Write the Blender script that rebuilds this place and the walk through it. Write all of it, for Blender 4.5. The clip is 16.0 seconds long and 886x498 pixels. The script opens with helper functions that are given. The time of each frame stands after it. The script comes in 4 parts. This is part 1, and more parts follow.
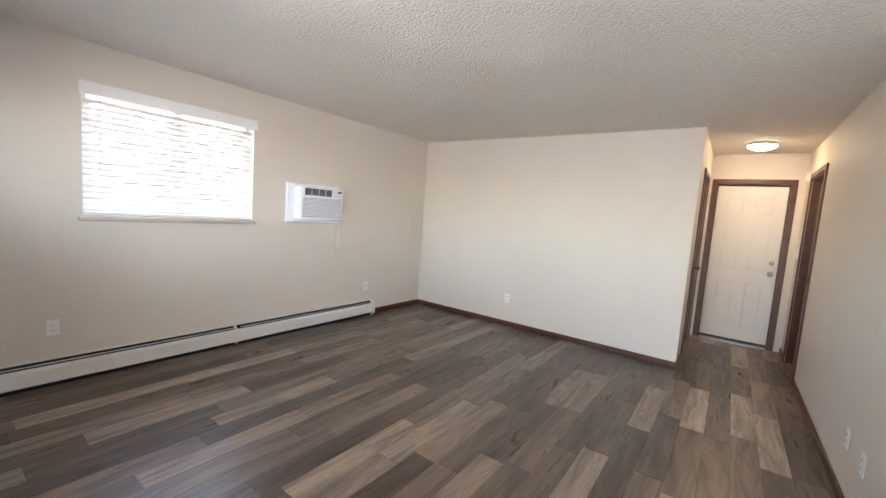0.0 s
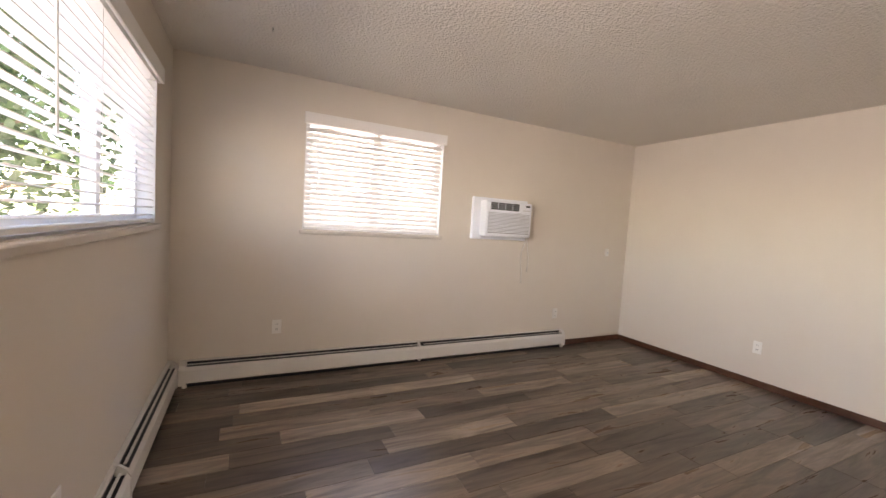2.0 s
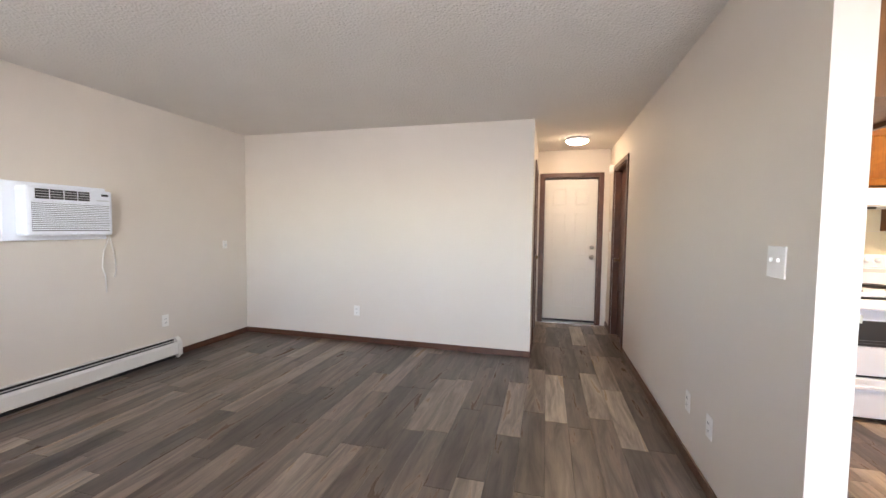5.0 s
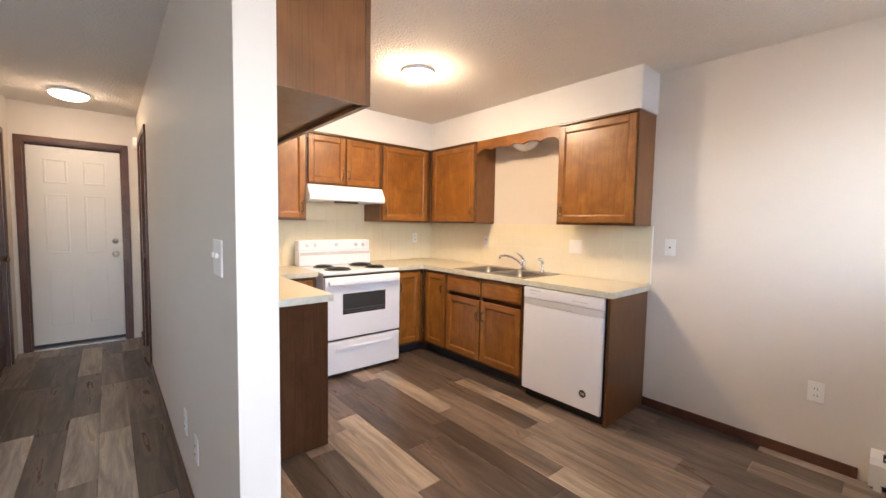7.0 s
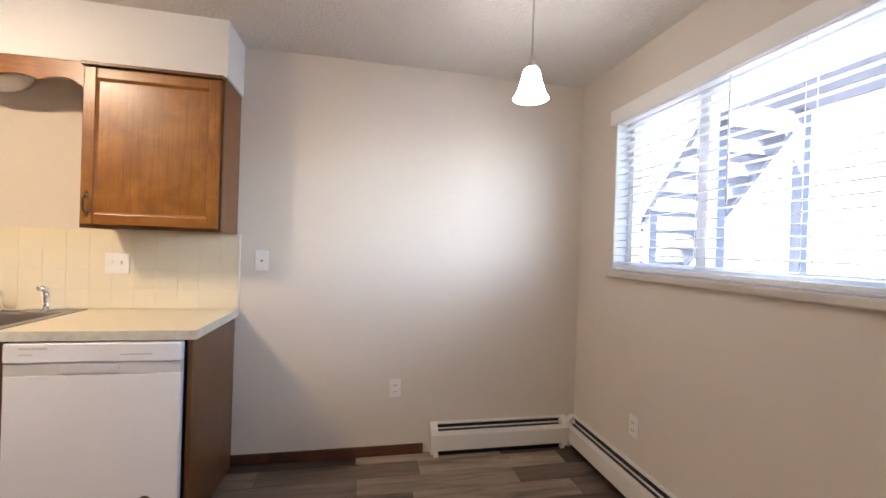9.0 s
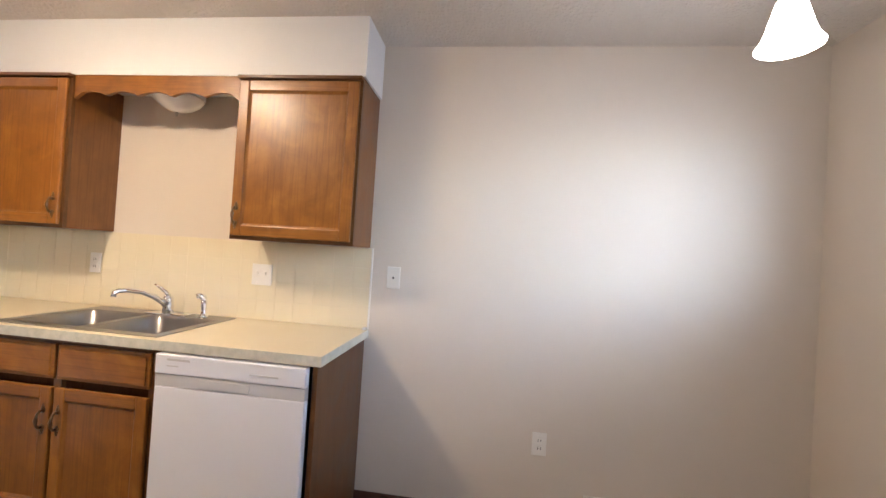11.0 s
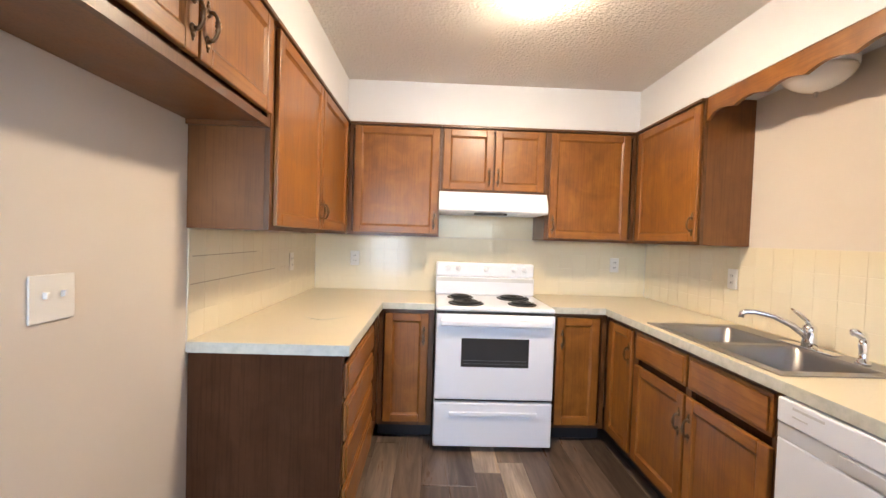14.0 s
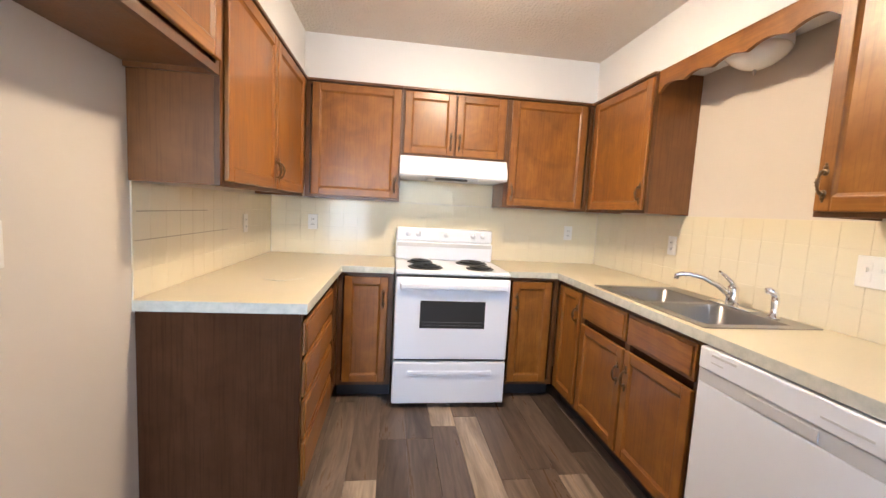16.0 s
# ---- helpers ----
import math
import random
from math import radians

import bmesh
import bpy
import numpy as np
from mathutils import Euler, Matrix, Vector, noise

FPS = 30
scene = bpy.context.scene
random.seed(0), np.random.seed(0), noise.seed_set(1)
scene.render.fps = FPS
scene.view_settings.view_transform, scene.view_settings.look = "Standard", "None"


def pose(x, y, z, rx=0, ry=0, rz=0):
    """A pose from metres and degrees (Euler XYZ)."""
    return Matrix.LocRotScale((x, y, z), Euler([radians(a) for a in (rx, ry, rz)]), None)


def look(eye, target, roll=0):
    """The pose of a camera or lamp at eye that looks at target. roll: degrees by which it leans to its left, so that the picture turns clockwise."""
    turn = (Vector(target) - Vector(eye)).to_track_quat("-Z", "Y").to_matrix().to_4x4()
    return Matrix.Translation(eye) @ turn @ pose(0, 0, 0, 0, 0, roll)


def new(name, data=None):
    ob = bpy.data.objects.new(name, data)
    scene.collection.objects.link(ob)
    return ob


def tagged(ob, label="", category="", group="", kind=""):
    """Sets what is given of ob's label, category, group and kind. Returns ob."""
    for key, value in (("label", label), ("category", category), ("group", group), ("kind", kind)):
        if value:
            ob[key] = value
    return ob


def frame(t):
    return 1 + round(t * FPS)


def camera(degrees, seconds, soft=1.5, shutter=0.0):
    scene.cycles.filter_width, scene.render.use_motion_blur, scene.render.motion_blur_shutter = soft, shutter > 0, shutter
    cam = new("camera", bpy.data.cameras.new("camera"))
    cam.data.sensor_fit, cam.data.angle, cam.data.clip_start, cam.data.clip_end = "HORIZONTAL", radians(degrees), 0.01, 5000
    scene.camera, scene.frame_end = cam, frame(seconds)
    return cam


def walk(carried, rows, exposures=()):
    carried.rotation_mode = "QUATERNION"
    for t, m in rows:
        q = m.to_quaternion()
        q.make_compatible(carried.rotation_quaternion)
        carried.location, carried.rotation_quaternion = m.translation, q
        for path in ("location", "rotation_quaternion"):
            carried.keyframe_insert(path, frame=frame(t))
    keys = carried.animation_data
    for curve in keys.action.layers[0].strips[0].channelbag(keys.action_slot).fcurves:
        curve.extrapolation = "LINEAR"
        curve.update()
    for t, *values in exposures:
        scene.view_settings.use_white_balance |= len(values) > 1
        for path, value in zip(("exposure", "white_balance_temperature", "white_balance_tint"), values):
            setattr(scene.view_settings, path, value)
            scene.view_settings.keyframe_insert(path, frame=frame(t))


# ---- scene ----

PATH = [
    (0, (0.104, 0.054, 1.429), (-1.068, 1.664, 1.242), 4.2),
    (0.5, (0.015, 0.189, 1.369), (-1.594, 1.358, 1.156), 4.3),
    (1, (-0.188, 0.282, 1.337), (-2.001, 1.109, 1.164), 5.3),
    (1.5, (-0.25, 0.359, 1.343), (-2.118, 1.061, 1.215), 4.9),
    (2, (-0.276, 0.405, 1.331), (-2.062, 1.297, 1.204), 3.6),
    (2.5, (-0.255, 0.449, 1.31), (-1.908, 1.569, 1.198), 2.3),
    (3, (-0.231, 0.482, 1.327), (-1.718, 1.815, 1.214), 1.3),
    (3.2, (-0.224, 0.491, 1.333), (-1.647, 1.892, 1.221), 1.1),
    (5.3, (-0.02, 0.608, 1.329), (-0.292, 2.587, 1.224), 0.6),
    (5.5, (0.016, 0.624, 1.331), (-0.082, 2.619, 1.226), 0.5),
    (6, (0.159, 0.705, 1.341), (0.521, 2.669, 1.231), 0.4),
    (6.5, (0.328, 0.785, 1.345), (1.135, 2.611, 1.229), 0.7),
    (7, (0.484, 0.868, 1.343), (1.781, 2.385, 1.213), 1.0),
    (7.5, (0.577, 1.061, 1.343), (2.281, 2.102, 1.228), 1.1),
    (8, (0.759, 1.153, 1.314), (2.668, 1.743, 1.22), 0.6),
    (8.5, (0.952, 1.279, 1.344), (2.951, 1.298, 1.269), 0.9),
    (8.7, (0.992, 1.316, 1.32), (2.98, 1.096, 1.277), 0.9),
    (9.75, (1.25, 1.375, 1.303), (3.19, 0.892, 1.32), 2.4),
    (10.8, (1.416, 1.408, 1.333), (3.416, 1.453, 1.348), 3.5),
    (11, (1.492, 1.434, 1.341), (3.477, 1.68, 1.368), 3.7),
    (11.5, (1.737, 1.541, 1.351), (3.572, 2.333, 1.421), 3.7),
    (12, (1.872, 1.572, 1.372), (3.332, 2.936, 1.454), 3.0),
    (12.5, (1.903, 1.548, 1.373), (2.84, 3.312, 1.477), 2.4),
    (13, (1.831, 1.527, 1.391), (2.287, 3.471, 1.508), 2.0),
    (13.5, (1.792, 1.525, 1.388), (1.941, 3.518, 1.458), 2.0),
    (14, (1.798, 1.522, 1.342), (1.853, 3.52, 1.287), 1.9),
    (14.5, (1.819, 1.519, 1.303), (1.987, 3.505, 1.138), 1.8),
    (15, (1.87, 1.525, 1.305), (2.235, 3.48, 1.088), 1.4),
    (15.5, (1.863, 1.514, 1.307), (2.287, 3.457, 1.093), 1.7),
    (16, (1.807, 1.494, 1.303), (2.063, 3.468, 1.108), 3.1),
]
EXPOSURES = [(0, 0.35, 6800, 14), (0.6, 0.28, 6700, 12), (1.0, 0.1, 7200, 17), (1.4, 0.1, 8300, 24), (2.4, 0.05, 8000, 21), (3.2, 0.27, 7300, 18), (5.3, 0.40, 6700, 17), (6.2, 0.22, 6500, 17), (7.5, 0.0, 6300, 16), (8.7, -0.12, 6100, 15), (11, -0.12, 6050, 15), (12, -0.15, 6150, 15), (13, -0.12, 6000, 14), (14.5, 0.05, 5850, 13), (16, 0.05, 5850, 13)]
EXPOSURES = [(t, 3.75 + stops, kelvin, tint) for t, stops, kelvin, tint in EXPOSURES]
cam = camera(96.9, 16.0)
walk(cam, [(t, look(eye, target, roll)) for t, eye, target, roll in PATH], EXPOSURES)

# ---------------- light ----------------
world = bpy.data.worlds.new("sky")
world.use_nodes = True
scene.world = world
wn = world.node_tree
bg = wn.nodes["Background"]
sky = wn.nodes.new("ShaderNodeTexSky")
sky.sky_type = "NISHITA"
sky.sun_disc = False
sky.sun_elevation = radians(52)
sky.sun_rotation = radians(35)
wn.links.new(sky.outputs["Color"], bg.inputs["Color"])
bg.inputs["Strength"].default_value = 0.15

sun_data = bpy.data.lights.new("sun", "SUN")
sun_data.energy = 4.0
sun_data.angle = radians(0.5)
sun_data.color = (1.0, 0.95, 0.88)
sun = new("sun", sun_data)
sun.matrix_basis = look((4.6, 6.5, 10.2), (0, 0, 0))

LAMP_WARM = 23.0
LAMP_HALL = 4.5
LAMP_PENDANT = 2.6


def daylight(name, m, w, h, watts, col, spread=180):
    """An area lamp in an opening, standing in for the sky's light."""
    data = bpy.data.lights.new(name, "AREA")
    data.shape, data.size, data.size_y, data.energy, data.color = "RECTANGLE", w, h, watts, col
    data.spread = radians(spread)
    new(name, data).matrix_basis = m


daylight("doorway_light", look((0.945, -0.22, 1.05), (0.945, 3, 1.05)), 0.84, 1.9, 2.2, (0.84, 0.93, 1.0))
daylight("wide_window_light", look((-0.85, -0.19, 1.67), (-2.3, 3, 1.25)), 0.6, 0.78, 2.3, (0.96, 0.98, 1.0), 140)
daylight("side_window_light", look((-3.85, 1.43, 1.67), (0, 1.43, 1.35)), 1.1, 0.8, 0.3, (0.94, 0.97, 1.0), 140)
daylight("dining_window_light", look((2.05, -0.20, 1.68), (3.53, 1.12, 1.28)), 0.42, 0.75, 0.40, (0.88, 0.95, 1.0), 76)


# ---------------- materials ----------------
class Nodes:
    """A small wrapper that adds nodes to a material and links them."""

    def __init__(self, name):
        self.mat = bpy.data.materials.new(name)
        self.mat.use_nodes = True
        self.tree = self.mat.node_tree
        self.bsdf = self.tree.nodes["Principled BSDF"]

    def add(self, kind, **values):
        node = self.tree.nodes.new(kind)
        for key, value in values.items():
            node.inputs[key].default_value = value
        return node

    def link(self, a, b):
        self.tree.links.new(a, b)

    def coords(self, scale=(1, 1, 1), shift=False):
        tc = self.add("ShaderNodeTexCoord")
        mp = self.add("ShaderNodeMapping")
        mp.inputs["Scale"].default_value = scale
        self.link(tc.outputs["Object"], mp.inputs["Vector"])
        if shift:
            info = self.add("ShaderNodeObjectInfo")
            mul = self.add("ShaderNodeMath")
            mul.operation = "MULTIPLY"
            mul.inputs[1].default_value = 37.0
            self.link(info.outputs["Random"], mul.inputs[0])
            self.link(mul.outputs[0], mp.inputs["Location"])
        return mp.outputs["Vector"]

    def noise(self, vec, scale, detail=4.0, rough=0.55, distortion=0.0):
        n = self.add("ShaderNodeTexNoise", Scale=scale, Detail=detail, Roughness=rough, Distortion=distortion)
        self.link(vec, n.inputs["Vector"])
        return n.outputs["Fac"]

    def ramp(self, fac, stops):
        r = self.add("ShaderNodeValToRGB")
        first, last = r.color_ramp.elements
        for e, (p, c) in ((first, stops[0]), (last, stops[-1])):
            e.position, e.color = p, (*c, 1)
        for p, c in stops[1:-1]:
            r.color_ramp.elements.new(p).color = (*c, 1)
        self.link(fac, r.inputs["Fac"])
        return r.outputs["Color"]

    def mix(self, fac, a, b, mode="MIX"):
        m = self.tree.nodes.new("ShaderNodeMix")
        m.data_type = "RGBA"
        m.blend_type = mode
        for value, slot in ((fac, m.inputs[0]), (a, m.inputs[6]), (b, m.inputs[7])):
            if hasattr(value, "links"):
                self.link(value, slot)
            elif isinstance(value, tuple):
                slot.default_value = (*value, 1)
            else:
                slot.default_value = value
        return m.outputs[2]

    def color(self, c):
        if isinstance(c, tuple):
            self.bsdf.inputs["Base Color"].default_value = (*c, 1)
        else:
            self.link(c, self.bsdf.inputs["Base Color"])

    def rough(self, r):
        if isinstance(r, float):
            self.bsdf.inputs["Roughness"].default_value = r
        else:
            self.link(r, self.bsdf.inputs["Roughness"])

    def bump(self, fac, strength, distance=0.002):
        b = self.add("ShaderNodeBump", Strength=strength, Distance=distance)
        self.link(fac, b.inputs["Height"])
        self.link(b.outputs["Normal"], self.bsdf.inputs["Normal"])


def plain(name, col, rough=0.5, metal=0.0, wear=0.06, grain=220.0, bump=0.05):
    n = Nodes(name)
    v = n.coords()
    big = n.noise(v, 3.0)
    dark = tuple(c * (1 - wear) for c in col)
    n.color(n.mix(big, dark, tuple(min(1, c * (1 + wear)) for c in col)))
    n.rough(rough)
    n.bsdf.inputs["Metallic"].default_value = metal
    if bump:
        n.bump(n.noise(v, grain), bump, 0.001)
    return n.mat


def wall_paint():
    n = Nodes("wall_paint")
    v = n.coords()
    n.color(n.mix(n.noise(v, 1.3, 3.0), (0.648, 0.588, 0.516), (0.694, 0.632, 0.559)))
    n.rough(0.62)
    n.bump(n.noise(v, 160.0, 3.0), 0.12, 0.002)
    return n.mat


def popcorn():
    n = Nodes("textured_ceiling")
    v = n.coords()
    vor = n.add("ShaderNodeTexVoronoi", Scale=62.0)
    n.link(v, vor.inputs["Vector"])
    lump = n.noise(v, 48.0, 5.0, 0.6, 0.4)
    h = n.mix(0.55, vor.outputs["Distance"], lump)
    n.color(n.mix(n.noise(v, 2.0), (0.70, 0.66, 0.61), (0.76, 0.72, 0.67)))
    n.rough(0.9)
    n.bump(h, 0.8, 0.014)
    return n.mat


def oak(name, dark, mid, light, axis="z", rough=0.38, shift=False):
    """Varnished wood: soft mottling across the board, a cathedral figure and fine pores along it."""
    n = Nodes(name)
    s = {"z": (5.0, 5.0, 0.9), "x": (0.9, 5.0, 5.0), "y": (5.0, 0.9, 5.0)}[axis]
    v = n.coords(s, True)
    broad = n.noise(v, 1.3, 4.0, 0.55, 1.2)
    cloud = n.noise(n.coords((1, 1, 1), True), 6.5, 4.0, 0.6, 0.6)
    figure = n.mix(0.62, broad, cloud)
    c = n.ramp(figure, [(0.34, dark), (0.5, mid), (0.66, light)])
    f = {"z": (130.0, 130.0, 4.0), "x": (4.0, 130.0, 130.0), "y": (130.0, 4.0, 130.0)}[axis]
    fine = n.noise(n.coords(f), 1.0, 3.0)
    c = n.mix(n.ramp(fine, [(0.34, (0, 0, 0)), (0.52, (1, 1, 1))]), n.mix(1.0, c, (0.80, 0.77, 0.74), "MULTIPLY"), c)
    n.color(c)
    n.rough(n.ramp(cloud, [(0.3, (rough * 0.85,) * 3), (0.7, (rough * 1.2,) * 3)]))
    n.bsdf.inputs["Coat Weight"].default_value = 0.3 if rough < 0.5 else 0.0
    n.bsdf.inputs["Specular IOR Level"].default_value = 0.5 if rough < 0.5 else 0.06
    n.bsdf.inputs["Coat Roughness"].default_value = 0.26
    n.bump(n.mix(0.4, fine, cloud), 0.12, 0.001)
    return n.mat


def plank_vinyl():
    n = Nodes("plank_vinyl")
    info = n.add("ShaderNodeObjectInfo")
    v = n.coords((7.0, 0.75, 7.0), True)
    grain = n.noise(v, 2.2, 7.0, 0.62, 0.9)
    fine = n.noise(n.coords((140.0, 7.0, 140.0), True), 1.0, 4.0)
    tone = n.ramp(info.outputs["Random"], [(0.0, (0.066, 0.048, 0.038)), (0.40, (0.110, 0.081, 0.063)), (0.70, (0.165, 0.126, 0.098)), (0.88, (0.230, 0.182, 0.142)), (1.0, (0.320, 0.262, 0.205))])
    streak = n.ramp(grain, [(0.3, (0.50, 0.47, 0.45)), (0.48, (1.0, 1.0, 1.0)), (0.7, (1.75, 1.70, 1.62))])
    c = n.mix(1.0, tone, streak, "MULTIPLY")
    c = n.mix(n.ramp(fine, [(0.3, (0.35, 0.35, 0.35)), (0.55, (0, 0, 0))]), c, n.mix(1.0, c, (0.55, 0.52, 0.5), "MULTIPLY"))
    n.color(c)
    n.rough(n.ramp(grain, [(0.3, (0.38, 0.38, 0.38)), (0.7, (0.25, 0.25, 0.25))]))
    n.bump(fine, 0.15, 0.0006)
    return n.mat


def laminate():
    n = Nodes("cream_laminate")
    v = n.coords()
    speck = n.noise(v, 420.0, 2.0)
    cloud = n.noise(v, 4.0, 4.0)
    c = n.mix(cloud, (0.70, 0.62, 0.44), (0.78, 0.70, 0.52))
    c = n.mix(n.ramp(speck, [(0.5, (0, 0, 0)), (0.62, (0.4, 0.4, 0.4))]), c, (0.46, 0.42, 0.33))
    n.color(c)
    n.rough(0.33)
    return n.mat


def laminate_edge():
    n = Nodes("worn_laminate_edge")
    v = n.coords()
    c = n.ramp(n.noise(v, 26.0, 5.0, 0.7), [(0.3, (0.48, 0.49, 0.42)), (0.5, (0.58, 0.58, 0.50)), (0.75, (0.68, 0.66, 0.58))])
    n.color(c)
    n.rough(0.4)
    return n.mat


def tile_glaze():
    n = Nodes("glazed_tile")
    info = n.add("ShaderNodeObjectInfo")
    n.color(n.mix(info.outputs["Random"], (0.745, 0.672, 0.50), (0.76, 0.688, 0.515)))
    n.rough(0.13)
    n.bump(n.noise(n.coords(), 14.0, 2.0), 0.08, 0.003)
    return n.mat


def glass():
    n = Nodes("window_glass")
    n.color((1.0, 1.0, 1.0))
    n.rough(0.0)
    n.bsdf.inputs["Transmission Weight"].default_value = 1.0
    n.bsdf.inputs["IOR"].default_value = 1.02
    return n.mat


def emit(name, col, strength):
    n = Nodes(name)
    n.color((0.9, 0.88, 0.84))
    n.bsdf.inputs["Emission Color"].default_value = (*col, 1)
    n.bsdf.inputs["Emission Strength"].default_value = strength
    return n.mat


def leafy():
    n = Nodes("leaves")
    geo = n.add("ShaderNodeNewGeometry")
    n.color(n.ramp(geo.outputs["Random Per Island"], [(0.0, (0.02, 0.045, 0.018)), (0.6, (0.04, 0.08, 0.03)), (1.0, (0.09, 0.13, 0.05))]))
    n.rough(0.55)
    n.bsdf.inputs["Transmission Weight"].default_value = 0.0
    return n.mat


def brick_far():
    n = Nodes("brick_facade")
    v = n.coords()
    b = n.add("ShaderNodeTexBrick", Scale=4.0)
    b.inputs["Color1"].default_value = (0.36, 0.17, 0.11, 1)
    b.inputs["Color2"].default_value = (0.44, 0.23, 0.15, 1)
    b.inputs["Mortar"].default_value = (0.5, 0.46, 0.42, 1)
    mp = n.add("ShaderNodeMapping")
    mp.inputs["Rotation"].default_value = (radians(90), 0, radians(90))
    n.link(v, mp.inputs["Vector"])
    n.link(mp.outputs["Vector"], b.inputs["Vector"])
    n.color(b.outputs["Color"])
    n.rough(0.85)
    return n.mat


M_WALL = wall_paint()
M_SOFFIT = plain("soffit_paint", (0.74, 0.76, 0.785), 0.6, wear=0.03)
M_CEIL = popcorn()
M_OAK = oak("honey_oak", (0.185, 0.066, 0.008), (0.250, 0.092, 0.011), (0.335, 0.134, 0.019))
M_OAK_H = oak("honey_oak_rail", (0.185, 0.066, 0.008), (0.250, 0.092, 0.011), (0.335, 0.134, 0.019), "x")
# face frames: door oak darkened for shade between doors; also dark strips, end panel
M_OAK_DK = oak("shaded_oak_frame_and_trim", (0.070, 0.027, 0.008), (0.115, 0.045, 0.012), (0.160, 0.066, 0.018))
# the doors' oak made browner, with the shade on the cabinet sides put in
M_OAK_SHADE = oak("shaded_oak_body", (0.135, 0.049, 0.010), (0.170, 0.063, 0.013), (0.205, 0.079, 0.018))
M_SIDE = oak("brown_side_panel", (0.058, 0.023, 0.010), (0.070, 0.029, 0.013), (0.084, 0.036, 0.017), rough=0.6)
M_TRIM = oak("dark_wood_trim", (0.055, 0.018, 0.010), (0.090, 0.032, 0.016), (0.125, 0.048, 0.024))
M_TRIM_H = oak("dark_wood_baseboard", (0.055, 0.020, 0.011), (0.085, 0.032, 0.017), (0.115, 0.045, 0.024), "x")
M_PLANK = plank_vinyl()
M_SUB = plain("dark_underlay", (0.03, 0.026, 0.022), 0.8)
M_LAM = laminate()
M_LAM_EDGE = laminate_edge()
M_TILE = tile_glaze()
M_GROUT = plain("grout", (0.735, 0.665, 0.515), 0.85)
M_CRACK = plain("opened_joint", (0.36, 0.31, 0.23), 0.9)
M_WHITE = plain("white_enamel", (0.81, 0.84, 0.90), 0.28, wear=0.02, bump=0.02)
M_WHITE_DOOR = plain("white_door_paint", (0.74, 0.71, 0.66), 0.45, wear=0.03)
M_VINYL = plain("white_vinyl", (0.80, 0.80, 0.80), 0.4, wear=0.02, bump=0.0)
M_SLAT = plain("white_slat", (0.82, 0.81, 0.79), 0.45, wear=0.02, bump=0.0)
M_HEAT = plain("white_heater_enamel", (0.70, 0.68, 0.64), 0.4, wear=0.05)
M_GREYBAND = plain("grey_plastic", (0.60, 0.61, 0.63), 0.35)
# black enamel parts; also colours the heaters' painted-in shade strips
M_DARK = plain("black_enamel_and_shade", (0.012, 0.012, 0.013), 0.35, wear=0.2)
M_OVENGLASS = plain("dark_oven_glass", (0.035, 0.037, 0.04), 0.08, wear=0.1, bump=0.0)
M_STEEL = plain("brushed_steel", (0.36, 0.35, 0.34), 0.33, 1.0, wear=0.08, grain=300.0, bump=0.08)
M_CHROME = plain("chrome", (0.85, 0.85, 0.86), 0.06, 1.0, wear=0.01, bump=0.0)
M_BRONZE = plain("antique_bronze", (0.20, 0.13, 0.075), 0.28, 1.0, wear=0.35, grain=90.0)
M_NICKEL = plain("satin_nickel", (0.55, 0.53, 0.50), 0.3, 1.0)
M_PLATE = plain("white_plastic_plate", (0.80, 0.78, 0.74), 0.35, wear=0.01, bump=0.0)
M_PLATE_DIM = plain("ivory_plastic_plate", (0.68, 0.64, 0.55), 0.35, wear=0.01, bump=0.0)
M_SLOT = plain("socket_slot", (0.05, 0.045, 0.04), 0.6, bump=0.0)
M_TOE = plain("black_toe_kick", (0.022, 0.022, 0.026), 0.5)
M_GLASS = glass()
M_FROST = plain("frosted_glass", (0.80, 0.78, 0.74), 0.25, wear=0.02, bump=0.0)
M_BULB_K = emit("lit_kitchen_dome", (1.0, 0.76, 0.485), LAMP_WARM)
M_BULB_H = emit("lit_hall_dome", (1.0, 0.78, 0.52), LAMP_HALL)
M_BULB_P = emit("lit_pendant_shade", (1.0, 0.93, 0.84), LAMP_PENDANT)
M_GROUND = plain("pale_concrete", (0.27, 0.26, 0.25), 0.9, wear=0.15, grain=60.0)
M_BARK = plain("bark", (0.11, 0.08, 0.055), 0.9, wear=0.3, grain=30.0, bump=0.5)
M_LEAF = leafy()
M_BRICK = brick_far()
M_STAIN = plain("weathered_beam", (0.15, 0.16, 0.19), 0.8, wear=0.2)
M_SILL = plain("stone_sill", (0.56, 0.51, 0.45), 0.5, wear=0.2, grain=60.0)
M_ROOF = plain("roofing", (0.10, 0.09, 0.09), 0.9)


# ---------------- helpers ----------------
def box(bm, x0, x1, y0, y1, z0, z1, bevel=0.0):
    if bevel:
        t = bmesh.new()
        box(t, x0, x1, y0, y1, z0, z1)
        bmesh.ops.bevel(t, geom=t.edges[:], offset=bevel, segments=2, affect="EDGES", profile=0.5)
        me = bpy.data.meshes.new("t")
        t.to_mesh(me)
        t.free()
        bm.from_mesh(me)
        bpy.data.meshes.remove(me)
        return
    v = [bm.verts.new(p) for p in ((x0, y0, z0), (x1, y0, z0), (x1, y1, z0), (x0, y1, z0), (x0, y0, z1), (x1, y0, z1), (x1, y1, z1), (x0, y1, z1))]
    for f in ((3, 2, 1, 0), (4, 5, 6, 7), (0, 1, 5, 4), (1, 2, 6, 5), (2, 3, 7, 6), (3, 0, 4, 7)):
        bm.faces.new([v[i] for i in f])


def boxes(*items):
    bm = bmesh.new()
    for it in items:
        box(bm, *it)
    return bm


